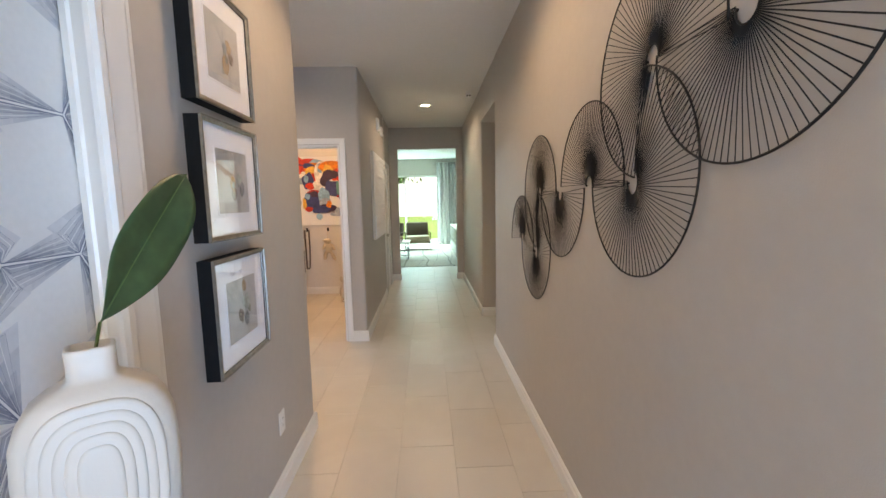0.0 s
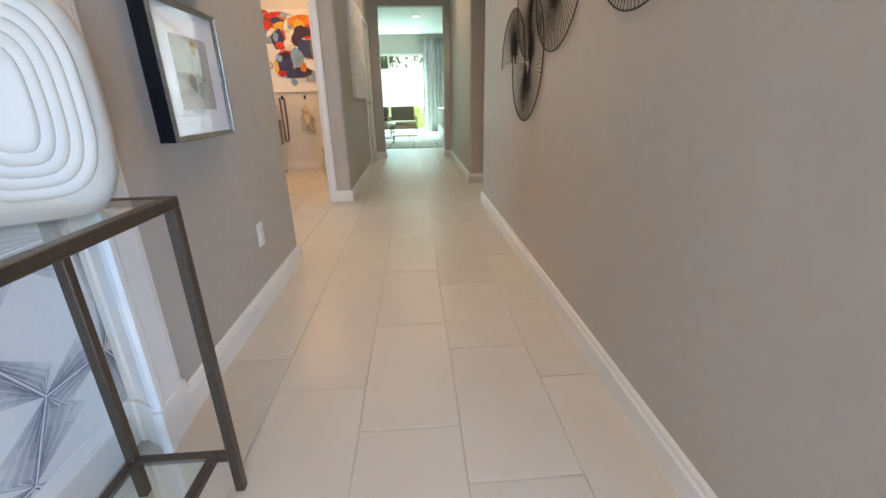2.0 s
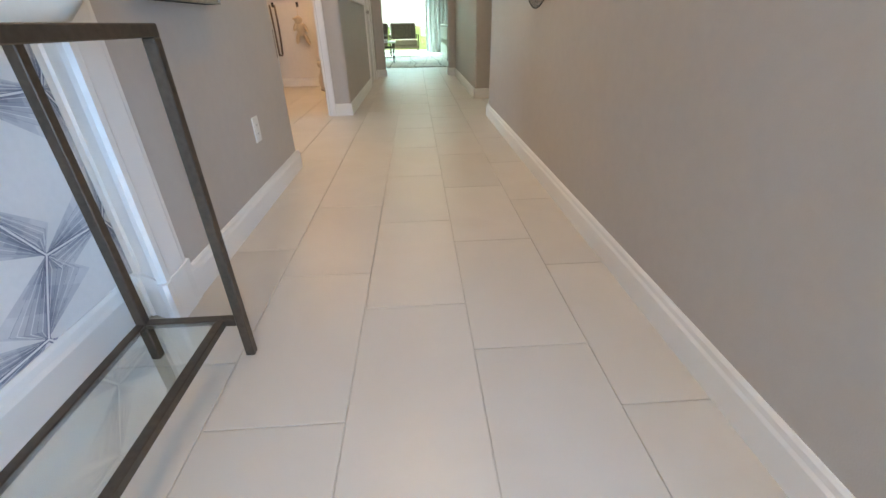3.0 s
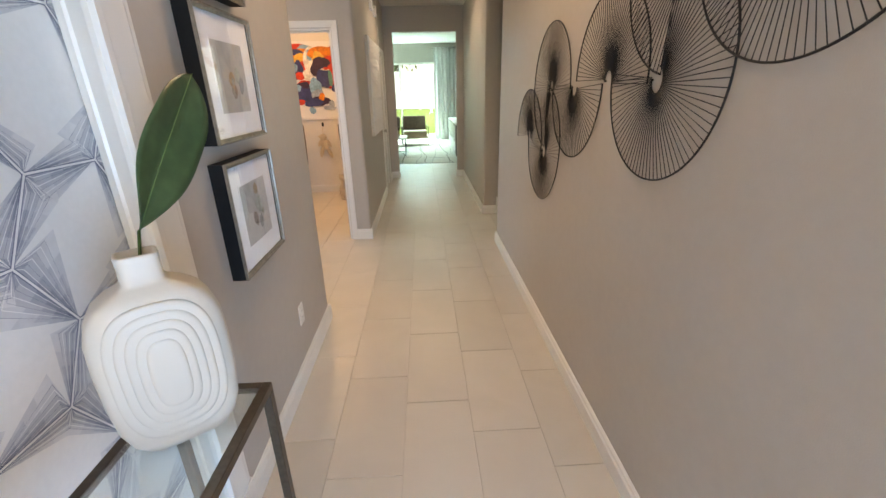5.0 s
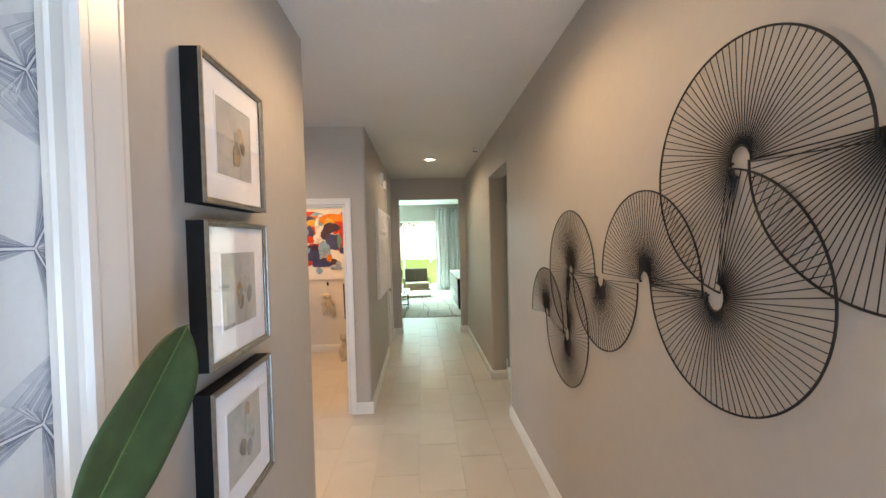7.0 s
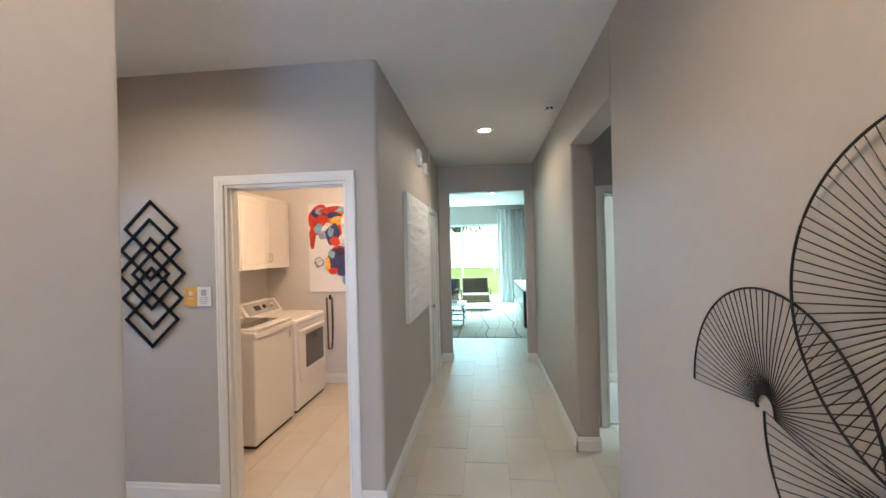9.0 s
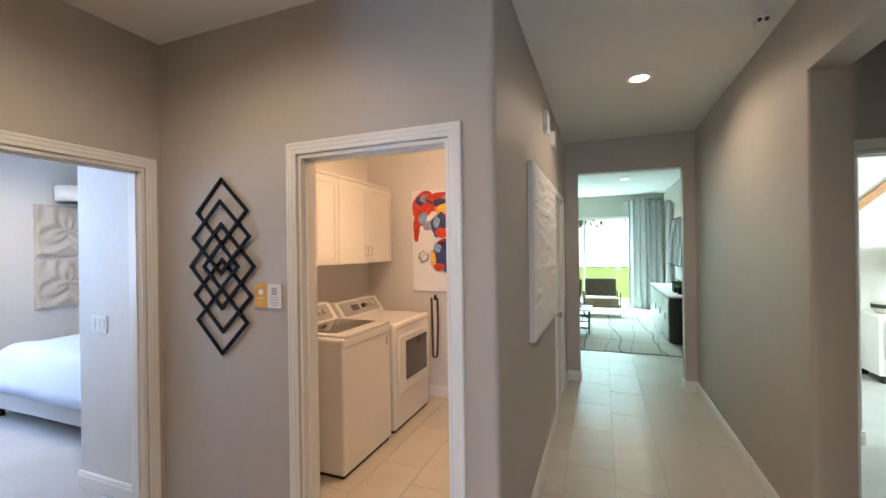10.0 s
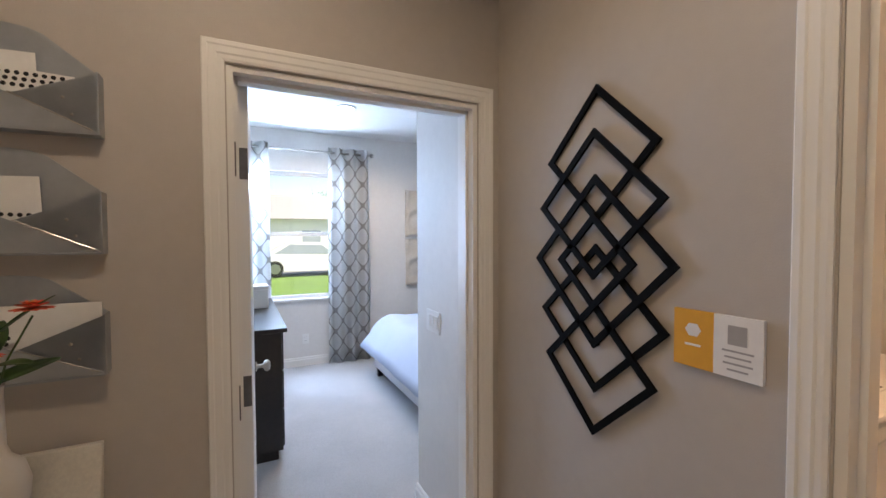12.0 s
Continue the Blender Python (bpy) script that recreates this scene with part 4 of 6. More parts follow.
def downlight(x, y, z, power=16, colour=WARM):
    ob = thing("downlight", "recessed round ceiling downlight with white trim, lit", "ceiling light", pose(x, y, z), "recessed downlights")
    part("trim_ring", lathe([(0.062, -0.001), (0.094, -0.001), (0.096, -0.006), (0.090, -0.010), (0.066, -0.008), (0.062, -0.004)], 40), SKIRT, ob, smooth=True)
    part("lens", lathe([(0.0, -0.003), (0.064, -0.003), (0.064, -0.006), (0.0, -0.006)], 40), LAMPGLOW, ob, "glowing frosted lens")
    lamp("downlight_beam", "SPOT", look((x, y, z - 0.03), (x, y, 0)), power, colour, cone=170)


downlight(0.145, 6.10, CEILING, 25)
downlight(0.06, 2.17, CEILING, 28, (1.0, 0.73, 0.48))
# out of view, added behind the walk's start to warm the near hall
downlight(0.06, -1.4, CEILING, 36, (1.0, 0.73, 0.48))
# out of view, added to lift the dark alcove
downlight(-1.65, 3.45, CEILING, 24)
downlight(0.30, 11.6, 2.95, 26)
downlight(-5.35, 4.45, CEILING, 62)


def small_box(name, label, category, x0, x1, y0, y1, z0, z1, extra=()):
    cx, cy = (x0 + x1) / 2, (y0 + y1) / 2
    ob = thing(name, label, category, pose(cx, cy, z0))
    part("case", box(x0 - cx, x1 - cx, y0 - cy, y1 - cy, 0, z1 - z0, 0.006), PLASTIC, ob)
    for a in extra:
        part("grille", box(*a, 0.001), GREYPANEL, ob, "grey vent")
    return ob


small_box("door_chime", "white plastic door chime box high on the wall", "chime", -0.545, -0.505, 5.92, 6.06, 2.50, 2.66, [(0.0195, 0.0215, -0.05, 0.05, 0.03 + 0.02 * k, 0.036 + 0.02 * k) for k in range(5)])
small_box("alarm_sensor", "small white plastic sensor box high on the wall", "sensor", -0.545, -0.50, 6.36, 6.47, 2.49, 2.61, [(0.022, 0.0235, -0.02, 0.02, 0.03, 0.06)])


def sensor_head():
    ob = thing("ceiling_camera", "small white swivel device with two dark eyes on the ceiling", "security device", pose(0.69, 5.40, CEILING))
    part("mount", lathe([(0.03, 0), (0.03, -0.010), (0.012, -0.016), (0.012, -0.03)], 20), PLASTIC, ob, smooth=True)
    part("head", box(-0.032, 0.032, -0.028, 0.028, -0.078, -0.026, 0.008), PLASTIC, ob)
    for x in (-0.016, 0.016):
        part("lens", turned(lathe([(0.0, 0), (0.011, 0), (0.011, 0.004), (0.0, 0.005)], 16), pose(x, -0.028, -0.055, 90, 0, 0)), DARKGLASS, ob, "dark lens")


sensor_head()

# ---- hall: far-left canvas ----


def textured_canvas():
    ob = thing("wall_canvas", "thick white canvas with heavy plaster-like relief on the hall wall", "painting", pose(-0.545, 5.78, 1.58, 0, 0, 90))
    w, h = 1.18, 1.10
    part("stretcher", box(-w / 2, w / 2, -0.034, 0, -h / 2, h / 2, 0.003), CREAM, ob)
    def f(u, v):
        x, z = w * (u - 0.5), h * (v - 0.5)
        y = -0.036 - 0.020 * abs(noise.noise((x * 2.2, z * 13, 3.0))) - 0.010 * abs(noise.noise((x * 9, z * 30, 7.0)))
        return (x, y if 0 < u < 1 and 0 < v < 1 else -0.033, z)
    part("relief", grid(f, 70, 110), MATBOARD, ob, "ridged white plaster relief")


textured_canvas()

# ---- alcove ----


def diamond_art():
    """Nested black square rings set on their corners, chained up the wall."""
    ob = thing("wall_sculpture", "black metal wall sculpture of overlapping diamond outlines", "wall art", pose(-2.118, 4.40, 1.523))
    t = 0.020
    def diamond(cx, cz, hx, hz, y):
        bm = bmesh.new()
        k = t * 1.35
        loops = []
        for sx, yy in ((0, -y), (1, -y), (1, -y - 0.009), (0, -y - 0.009)):
            a, b = hx - sx * k, hz - sx * k * hz / hx
            loops.append([bm.verts.new(p) for p in ((cx - a, yy, cz), (cx, yy, cz - b), (cx + a, yy, cz), (cx, yy, cz + b))])
        for a, b in zip(loops, loops[1:] + loops[:1]):
            for q in range(4):
                bm.faces.new((a[q], a[(q + 1) % 4], b[(q + 1) % 4], b[q]))
        part("diamond_ring", bm, DIAMOND, ob)
    big = ((0.0, 0.306, 0.200, 0.194), (0.0, -0.306, 0.200, 0.194), (0.0, 0.163, 0.226, 0.214), (0.0, -0.163, 0.226, 0.214), (0.0, 0.0, 0.252, 0.248), (0.0, 0.0, 0.142, 0.139))
    for k, (cx, cz, hx, hz) in enumerate(big):
        diamond(cx, cz, hx, hz, 0.004 + 0.0045 * (k % 3))
    part("spacer", box(-0.01, 0.01, -0.014, 0, -0.24, -0.22), DIAMOND, ob)


diamond_art()


def plaque():
    ob = thing("wall_sign", "orange and white acrylic room sign fixed to the wall", "sign", pose(-1.785, 4.40, 1.367))
    part("white_panel", box(-0.003, 0.091, -0.014, -0.004, -0.064, 0.064, 0.001), PAPER, ob, "white printed panel")
    part("orange_panel", box(-0.092, -0.003, -0.014, -0.004, -0.064, 0.064, 0.001), ORANGE, ob, "orange printed panel")
    part("backing", box(-0.085, 0.085, -0.004, 0, -0.058, 0.058), PLASTIC, ob)
    part("printed_block", box(0.026, 0.062, -0.0150, -0.0138, 0.005, 0.045), GREYPANEL, ob, "grey printed square")
    for k, w in enumerate((0.060, 0.050, 0.056, 0.040)):
        part("text_bar", box(0.045 - w / 2, 0.045 + w / 2, -0.0148, -0.0138, -0.010 - k * 0.013, -0.006 - k * 0.013), GREYPANEL, ob)
    part("emblem", sheet([(-0.047 + 0.018 * math.cos(a), 0.02 + 0.016 * math.sin(a)) for a in [k * math.tau / 6 for k in range(6)]], 0.0150), PAPER, ob)
    part("text_bar", box(-0.065, -0.030, -0.0148, -0.0138, -0.016, -0.011), PAPER, ob)


plaque()


def letter_pocket(m, kind):
    """A galvanised envelope pocket: rounded flap plate behind, folded front panels, letters tucked in. Faces -y."""
    ob = thing("letter_pocket", ("galvanised metal envelope wall pocket holding white letters", "galvanised metal envelope wall pocket with a folded side flap and letters", "galvanised metal envelope wall pocket with a large white envelope")[kind], "letter holder", m, "metal envelope pockets on the wall")
    w, h, d = 0.375, 0.155, 0.046
    flap = [(-w / 2, 0), (w / 2, 0), (w / 2, h), (0.075, h + 0.088), (0.045, h + 0.099), (0.0, h + 0.103), (-0.045, h + 0.099), (-0.075, h + 0.088), (-w / 2, h)]
    part("back_plate", sheet(flap, 0.003), GALV, ob)
    # the front: a low panel rising to the middle and a triangle folded in from each side
    low = slab(lambda u, v: ((u - 0.5) * (w - 0.006), -d - 0.003 * math.sin(math.pi * u) * v, 0.004 + v * (0.004 + 0.083 * (1 - abs(2 * u - 1)))), 0.002, 24, 3)
    part("front_fold", low, GALV, ob)
    for s in (-1, 1):
        bm = bmesh.new()
        vs = [bm.verts.new(p) for p in ((s * (w / 2 - 0.002), -d + 0.002, 0.004), (s * (w / 2 - 0.002), -d + 0.002, h - 0.004), (s * 0.022, -d + 0.007, 0.082))]
        bm.faces.new(vs)
        bmesh.ops.solidify(bm, geom=bm.faces[:], thickness=0.0022)
        part("side_fold", bm, GALV, ob)
        part("seam", tube([(s * (w / 2 - 0.012), -d - 0.0015, 0.010), (s * 0.024, -d - 0.0045, 0.083)], 0.0016, 6), NICKEL, ob, "bright folded seam")
        part("side_wall", box(s * w / 2 - 0.0025, s * w / 2 + 0.0025, -d - 0.001, 0, 0, h), GALV, ob)
        for z in (0.045, 0.085):
            part("rivet", turned(lathe([(0.0, 0), (0.004, 0), (0.003, 0.002), (0.0, 0.0025)], 10), pose(s * (0.12 + 0.4 * (0.085 - z)), -d + 0.004, z, 90, 0, 0)), NICKEL, ob)
    part("bottom", box(-w / 2, w / 2, -d - 0.001, 0, -0.0015, 0.0025), GALV, ob)
    # a plain letter behind, and a longer one cut to a point with rows of punched dots
    part("letter", turned(box(-0.13, 0.075, -0.0008, 0.0008, 0.02, 0.188 if kind != 2 else 0.16), pose(-0.005, -0.014, 0.0, 0, -2, 0)), PAPER, ob, "plain white letter")
    if kind == 2:
        part("envelope", turned(box(-0.12, 0.115, -0.001, 0.001, 0.03, 0.185), pose(0.062, -0.020, 0.0, 0, 0.5, 0)), PAPER, ob, "large white envelope")
    tall = (0.150, 0.112, 0.128)[kind]
    tip = (0.145, 0.125, 0.03)[kind]
    card = part("letter", turned(sheet([(-0.15, 0.03), (tip - 0.09, 0.05), (tip, tall - 0.016), (tip - 0.005, tall - 0.010), (-0.05, tall), (-0.15, tall)], 0.0012), pose(0, -0.027, 0)), PAPER, ob, "white letter with rows of black dots")
    for row in range(3 if kind != 1 else 1):
        for k in range(8):
            x = tip - 0.028 - 0.0165 * k - 0.004 * row
            part("ink_dot", turned(lathe([(0.0, 0), (0.0052, 0), (0.0052, 0.0004), (0.0, 0.0004)], 10), pose(x, -0.0283, tall - 0.018 - 0.014 * row + 0.0004 * k, 90, 0, 0)), INK, card)


for z, s in ((1.853, 0), (1.556, 1), (1.248, 2)):
    letter_pocket(pose(-2.62, 2.985, z, 0, 0, 90), s)


def side_console():
    ob = thing("side_console", "narrow white painted console against the alcove wall", "table", pose(-2.43, 2.86, 0))
    part("top", box(-0.17, 0.17, -0.24, 0.29, 0.755, 0.785, 0.004), TRIM, ob)
    for x in (-0.15, 0.12):
        for y in (-0.22, 0.25):
            part("leg", box(x, x + 0.03, y, y + 0.03, 0, 0.755, 0.003), TRIM, ob)
    part("apron", box(-0.15, 0.15, -0.22, 0.28, 0.68, 0.755, 0.003), TRIM, ob)
    cv = thing("leaning_canvas", "small blank cream canvas leaning on the wall", "canvas", pose(-2.55, 2.98, 0.785, 0, -8, 0))
    part("stretcher", box(-0.012, 0.012, -0.18, 0.18, 0, 0.29, 0.003), CREAM, cv)


side_console()


def bubble_vase():
    ob = thing("flower_vase", "white stacked-bubble ceramic vase on the console", "vase", pose(-2.34, 3.05, 0.785))
    part("body", lathe([(0.0, 0), (0.05, 0), (0.068, 0.02), (0.076, 0.07), (0.066, 0.12), (0.052, 0.14), (0.062, 0.17), (0.068, 0.21), (0.060, 0.25), (0.046, 0.268), (0.054, 0.30), (0.057, 0.335), (0.048, 0.372), (0.030, 0.39), (0.023, 0.41), (0.021, 0.52), (0.024, 0.53), (0.019, 0.53), (0.017, 0.45), (0.0, 0.44)], 40), CERAMIC, ob, smooth=True)
    fl = thing("flowers", "coral zinnia flowers with green leaves in the vase", "flowers", pose(-2.34, 3.05, 1.24))
    rng = random.Random(9)
    for (x, y, z) in ((0.00, 0.068, 0.215), (0.035, 0.005, 0.135), (-0.02, -0.06, 0.20)):
        part("stem", tube([(0, 0, 0.0), (x * 0.4, y * 0.4, z * 0.55), (x, y, z - 0.01)], 0.002, 6), DARKLEAF, fl)
        for k in range(3):
            n = 13 - k * 3
            bm = bmesh.new()
            for q in range(n):
                m = pose(x, y, z + 0.004 * k, 0, 0, q * 360 / n + k * 14) @ pose(0, 0, 0, 0, -12 - 16 * k, 0)
                join(bm, turned(blade(0.034 - 0.007 * k, 0.013, 0.1, 0.004, 0.0008), m))
            part("petals", bm, PETAL, fl, smooth=True)
        part("eye", lathe([(0.0, 0), (0.007, 0), (0.006, 0.01), (0.0, 0.013)], 12, at=(x, y, z + 0.008)), RUST, fl)
    for k in range(7):
        m = pose(0, 0, 0.06 + 0.016 * k, 0, 0, k * 137) @ pose(0, 0, 0, rng.uniform(-30, 30), -rng.uniform(15, 50), 0)
        part("leaf", turned(blade(rng.uniform(0.10, 0.15), 0.036, 0.15, 0.015), m), DARKLEAF, fl, smooth=True)


bubble_vase()

# ---- laundry room ----


def machine_shell(ob, w, d, h):
    """Cabinet, deck and rear console of a laundry machine. Front faces +x, width along y, base at the front's middle."""
    part("body", box(-d, 0, -w / 2, w / 2, 0.025, h - 0.05, 0.018, 3), ENAMEL, ob)
    part("toe_plate", box(-d + 0.02, -0.02, -w / 2 + 0.02, w / 2 - 0.02, 0.0, 0.03), RUBBER, ob)
    for x in (-d + 0.06, -0.06):
        for y in (-w / 2 + 0.06, w / 2 - 0.06):
            part("levelling_foot", lathe([(0.02, 0), (0.02, 0.02), (0.01, 0.03)], 12, at=(x, y, 0)), RUBBER, ob)


def rear_console(ob, w, d, h):
    y0, y1 = -w / 2 + 0.015, w / 2 - 0.015
    prof = [(-d + 0.01, h - 0.02), (-d + 0.01, h + 0.155), (-d + 0.035, h + 0.17), (-d + 0.075, h + 0.165), (-d + 0.175, h + 0.03), (-d + 0.185, h - 0.02)]
    bm = turned(sheet(prof, y1 - y0), pose(0, y1, 0))
    part("control_console", bm, ENAMEL, ob)
    slope = math.degrees(math.atan2(0.135, 0.10))
    m = pose(-d + 0.128, 0, h + 0.0985, 0, slope, 0)
    part("control_panel", turned(box(-0.072, 0.072, y0 + 0.05, y1 - 0.05, -0.001, 0.004, 0.001), m), GREYPANEL, ob, "grey control panel")
    for y in (0.03, 0.11, 0.19):
        part("dial", turned(lathe([(0.0, 0.0), (0.026, 0.0), (0.024, 0.02), (0.0, 0.022)], 20), m @ pose(0, y, 0.004)), DARKGLASS if y < 0.05 else NICKEL, ob, "control dial", True)
    part("display", turned(box(-0.03, 0.03, -0.16, -0.04, 0.003, 0.006), m), DARKGLASS, ob, "dark display")


def washer():
    w, d, h = 0.69, 0.70, 0.985
    ob = thing("washing_machine", "white top-loading washing machine with smoked glass lid", "washing machine", pose(-1.815, 5.435, 0))
    machine_shell(ob, w, d, h)
    part("deck", box(-d, 0.012, -w / 2, w / 2, h - 0.075, h, 0.022, 3), ENAMEL, ob)
    rear_console(ob, w, d, h - 0.01)
    lid = part("lid", box(-d + 0.20, 0.004, -w / 2 + 0.03, w / 2 - 0.03, h - 0.005, h + 0.022, 0.010, 2), ENAMEL, ob, "white lid")
    part("lid_glass", box(-d + 0.235, -0.10, -w / 2 + 0.075, w / 2 - 0.075, h + 0.018, h + 0.0245, 0.002), DARKGLASS, lid, "smoked lid glass")
    part("lid_handle", box(-0.085, 0.016, -w / 2 + 0.05, w / 2 - 0.05, h + 0.004, h + 0.030, 0.010, 2), ENAMEL, lid)
    part("badge", box(0.001, 0.004, w / 2 - 0.085, w / 2 - 0.055, h - 0.17, h - 0.10, 0.001), GREYPANEL, ob, "small grey badge")


def dryer():
    w, d, h = 0.755, 0.70, 0.955
    ob = thing("clothes_dryer", "white front-loading dryer with dark window in its door", "clothes dryer", pose(-1.82, 6.225, 0))
    machine_shell(ob, w, d, h)
    part("deck", box(-d, 0.006, -w / 2, w / 2, h - 0.07, h, 0.028, 3), ENAMEL, ob)
    rear_console(ob, w, d, h - 0.01)
    door = part("door", box(-0.002, 0.020, -w / 2 + 0.06, w / 2 - 0.04, 0.32, h - 0.115, 0.010, 2), ENAMEL, ob, "white hinged door")
    part("door_window", box(0.016, 0.0225, -0.19, 0.275, 0.42, 0.775, 0.003), DARKGLASS, door, "dark glass window")
    part("door_handle", box(0.014, 0.026, -w / 2 + 0.08, w / 2 - 0.06, h - 0.155, h - 0.125, 0.004), ENAMEL, door)
    part("screw", lathe([(0.0, 0), (0.01, 0), (0.01, 0.003)], 10, at=(0.006, -w / 2 + 0.1, 0.30)), NICKEL, ob)


washer()
dryer()


def wall_cabinet(y0, y1, doors, handle_sides):
    x0, x1, z0, z1 = -2.68, -2.345, 1.475, 2.255
    cy = (y0 + y1) / 2
    ob = thing("wall_cabinet", "white shaker wall cabinet above the laundry machines", "cabinet", pose(x0, cy, z0), "laundry wall cabinets")
    part("body", box(0, x1 - x0, y0 - cy, y1 - cy, 0, z1 - z0, 0.002, 1), TRIM, ob)
    part("crown", box(0, x1 - x0 + 0.025, y0 - cy, y1 - cy, z1 - z0, z1 - z0 + 0.03, 0.006), TRIM, ob)
    n = doors
    for k in range(n):
        a, b = y0 - cy + (y1 - y0) * k / n + 0.003, y0 - cy + (y1 - y0) * (k + 1) / n - 0.003
        f = x1 - x0
        dr = part("door", box(f + 0.001, f + 0.014, a, b, 0.004, z1 - z0 - 0.004, 0.002, 1), TRIM, ob)
        for name, r in (("stile", (a, a + 0.055, 0.004, z1 - z0 - 0.004)), ("stile", (b - 0.055, b, 0.004, z1 - z0 - 0.004)), ("rail", (a + 0.055, b - 0.055, 0.004, 0.06)), ("rail", (a + 0.055, b - 0.055, z1 - z0 - 0.06, z1 - z0 - 0.004))):
            part(name, box(f + 0.014, f + 0.022, *r, 0.002, 1), TRIM, dr)
        s = b - 0.03 if handle_sides[k] > 0 else a + 0.03
        part("handle", tube([(f + 0.022, s, 0.07), (f + 0.045, s, 0.08), (f + 0.048, s, 0.12), (f + 0.045, s, 0.16), (f + 0.022, s, 0.17)], 0.0045, 8), NICKEL, dr, "brushed nickel bow handle", True)


wall_cabinet(4.56, 5.78, 2, (1, -1))
wall_cabinet(5.78, 6.76, 2, (1, -1))


def supply_box():
    ob = thing("washer_outlet_box", "white plastic water outlet box set in the wall", "outlet box", pose(-2.68, 5.75, 1.14, 0, 0, 90))
    part("flange", ring_rect(0.20, 0.16, 0.022, 0.008), PLASTIC, ob)
    part("back", box(-0.08, 0.08, -0.002, 0, -0.06, 0.06), GREYPANEL, ob)
    for x in (-0.04, 0.04):
        part("valve", tube([(x, -0.002, 0.0), (x, -0.03, 0.0), (x, -0.03, -0.04)], 0.010, 8), BRASS, ob)


supply_box()


def bright_painting():
    """A big canvas of plain bright patches."""
    ob = thing("painting", "large canvas painted in bright red, orange, white and blue patches", "painting", pose(-1.53, 6.85, 1.70))
    w, h = 1.12, 1.10
    part("canvas", box(-w / 2, w / 2, -0.036, 0, -h / 2, h / 2, 0.003), MATBOARD, ob, "white painted canvas")
    cols = {"r": (0.62, 0.045, 0.02), "o": (0.75, 0.22, 0.015), "y": (0.78, 0.46, 0.08), "b": (0.035, 0.045, 0.15), "s": (0.22, 0.40, 0.56), "g": (0.30, 0.36, 0.46), "w": (0.78, 0.75, 0.70), "k": (0.045, 0.02, 0.05), "t": (0.10, 0.28, 0.26)}
    mats = {k: shader("paint_" + k, c, 0.55, grain=0.2, grain_scale=35, stain=0.25, stain_scale=9, bump=0.3, bump_scale=50) for k, c in cols.items()}
    patches = ("r -41 34 14 17;r -51 14 4 14;b -47 43 5 5;g -38 46 8 4;s -42 24 6 6;b -30 44 8 4;r -22 46 16 6;s -10 46 10 4;w -30 20 8 12;g -36 16 7 5;"
               "o -14 36 15 9;b -22 40 9 4;y -18 26 10 12;r -14 18 6 10;b -24 16 9 13;s -27 20 4 6;r -20 8 8 5;w -4 26 9 21;w -8 10 8 8;s -4 36 4 7;"
               "o 14 38 20 9;y 10 30 9 10;r 34 32 14 17;o 28 40 14 7;r 24 14 9 22;k 10 18 13 13;b 14 6 11 14;k 16 26 9 6;w 18 17 6 2;r 19 18 4 2;"
               "b 48 24 8 12;k 50 28 5 8;g 44 36 6 4;t 34 30 2 12;t 24 4 3 11;r -14 -2 11 4;k -18 -12 12 12;b -24 -16 7 10;s -26 -8 4 5;b -10 -20 14 12;"
               "s 0 -8 9 12;g 2 -20 9 8;k 4 -28 14 7;o 8 -22 4 6;y -31 -20 3 9;r -24 -29 6 4;b -4 -30 14 6;s -8 -41 5 5;b 30 -10 6 5;k 34 -13 5 3;"
               "g -42 -18 6 6;w -42 -17 4 4;g 18 -38 10 3;g 22 -32 4 5")
    for k, text in enumerate(patches.split(";")):
        c, *v = text.split()
        cx, cz, rx, rz = (float(q) / 100 for q in v)
        pts = []
        for i in range(26):
            q = i * math.tau / 26
            r = 1 + 0.30 * noise.noise((math.cos(q) * 1.3 + k * 3.1, math.sin(q) * 1.3, k * 1.7))
            pts.append((max(-w / 2 + 0.004, min(w / 2 - 0.004, cx + 1.05 * rx * r * math.cos(q))), max(-h / 2 + 0.004, min(h / 2 - 0.004, cz + 1.05 * rz * r * math.sin(q)))))
        part("paint_patch", turned(sheet(pts, 0.0008), pose(0, -0.0365 - k * 0.0004, 0)), mats[c], ob)


bright_painting()


def hook(x, z):
    ob = thing("wall_hook", "small black wall hook in the laundry room", "hook", pose(x, 6.85, z), "laundry wall hooks")
    part("plate", box(-0.016, 0.016, -0.006, 0, -0.03, 0.03, 0.003), BLACKBOX, ob)
    part("prong", tube([(0, -0.004, -0.005), (0, -0.035, -0.012), (0, -0.045, 0.010)], 0.005, 8), BLACKBOX, ob, smooth=True)


def strap(x, z, length, material, label, wide=0.035):
    ob = thing("dog_leash", label, "leash", pose(x, 6.815, z), "leashes hanging from hooks")
    pts = []
    for k in range(29):
        a = k / 28
        s = math.sin(a * math.pi)
        pts.append((wide * math.cos(a * math.pi) + 0.006 * math.sin(9 * a), -0.004 * s, -length * min(1, 1.25 * s) if 0 < k < 28 else 0))
    part("strap", turned(tube([(x * 0.8, y * 2.2, z) for x, y, z in pts], 0.0105, 8), Matrix.Diagonal((1.25, 0.45, 1.0, 1.0))), material, ob, smooth=True)
    part("clip", lathe([(0.006, 0), (0.009, 0.02), (0.006, 0.05)], 10, at=(-wide, 0, -length * 0.9 - 0.05)), NICKEL, ob, "metal clip", True)


for x in (-1.84, -1.50, -1.20):
    hook(x, 1.075)
strap(-1.84, 1.075, 0.64, LEATHER, "dark leather leash looped over a hook")
strap(-1.20, 1.075, 0.56, LEATHER, "dark leather leash looped over a hook", 0.05)


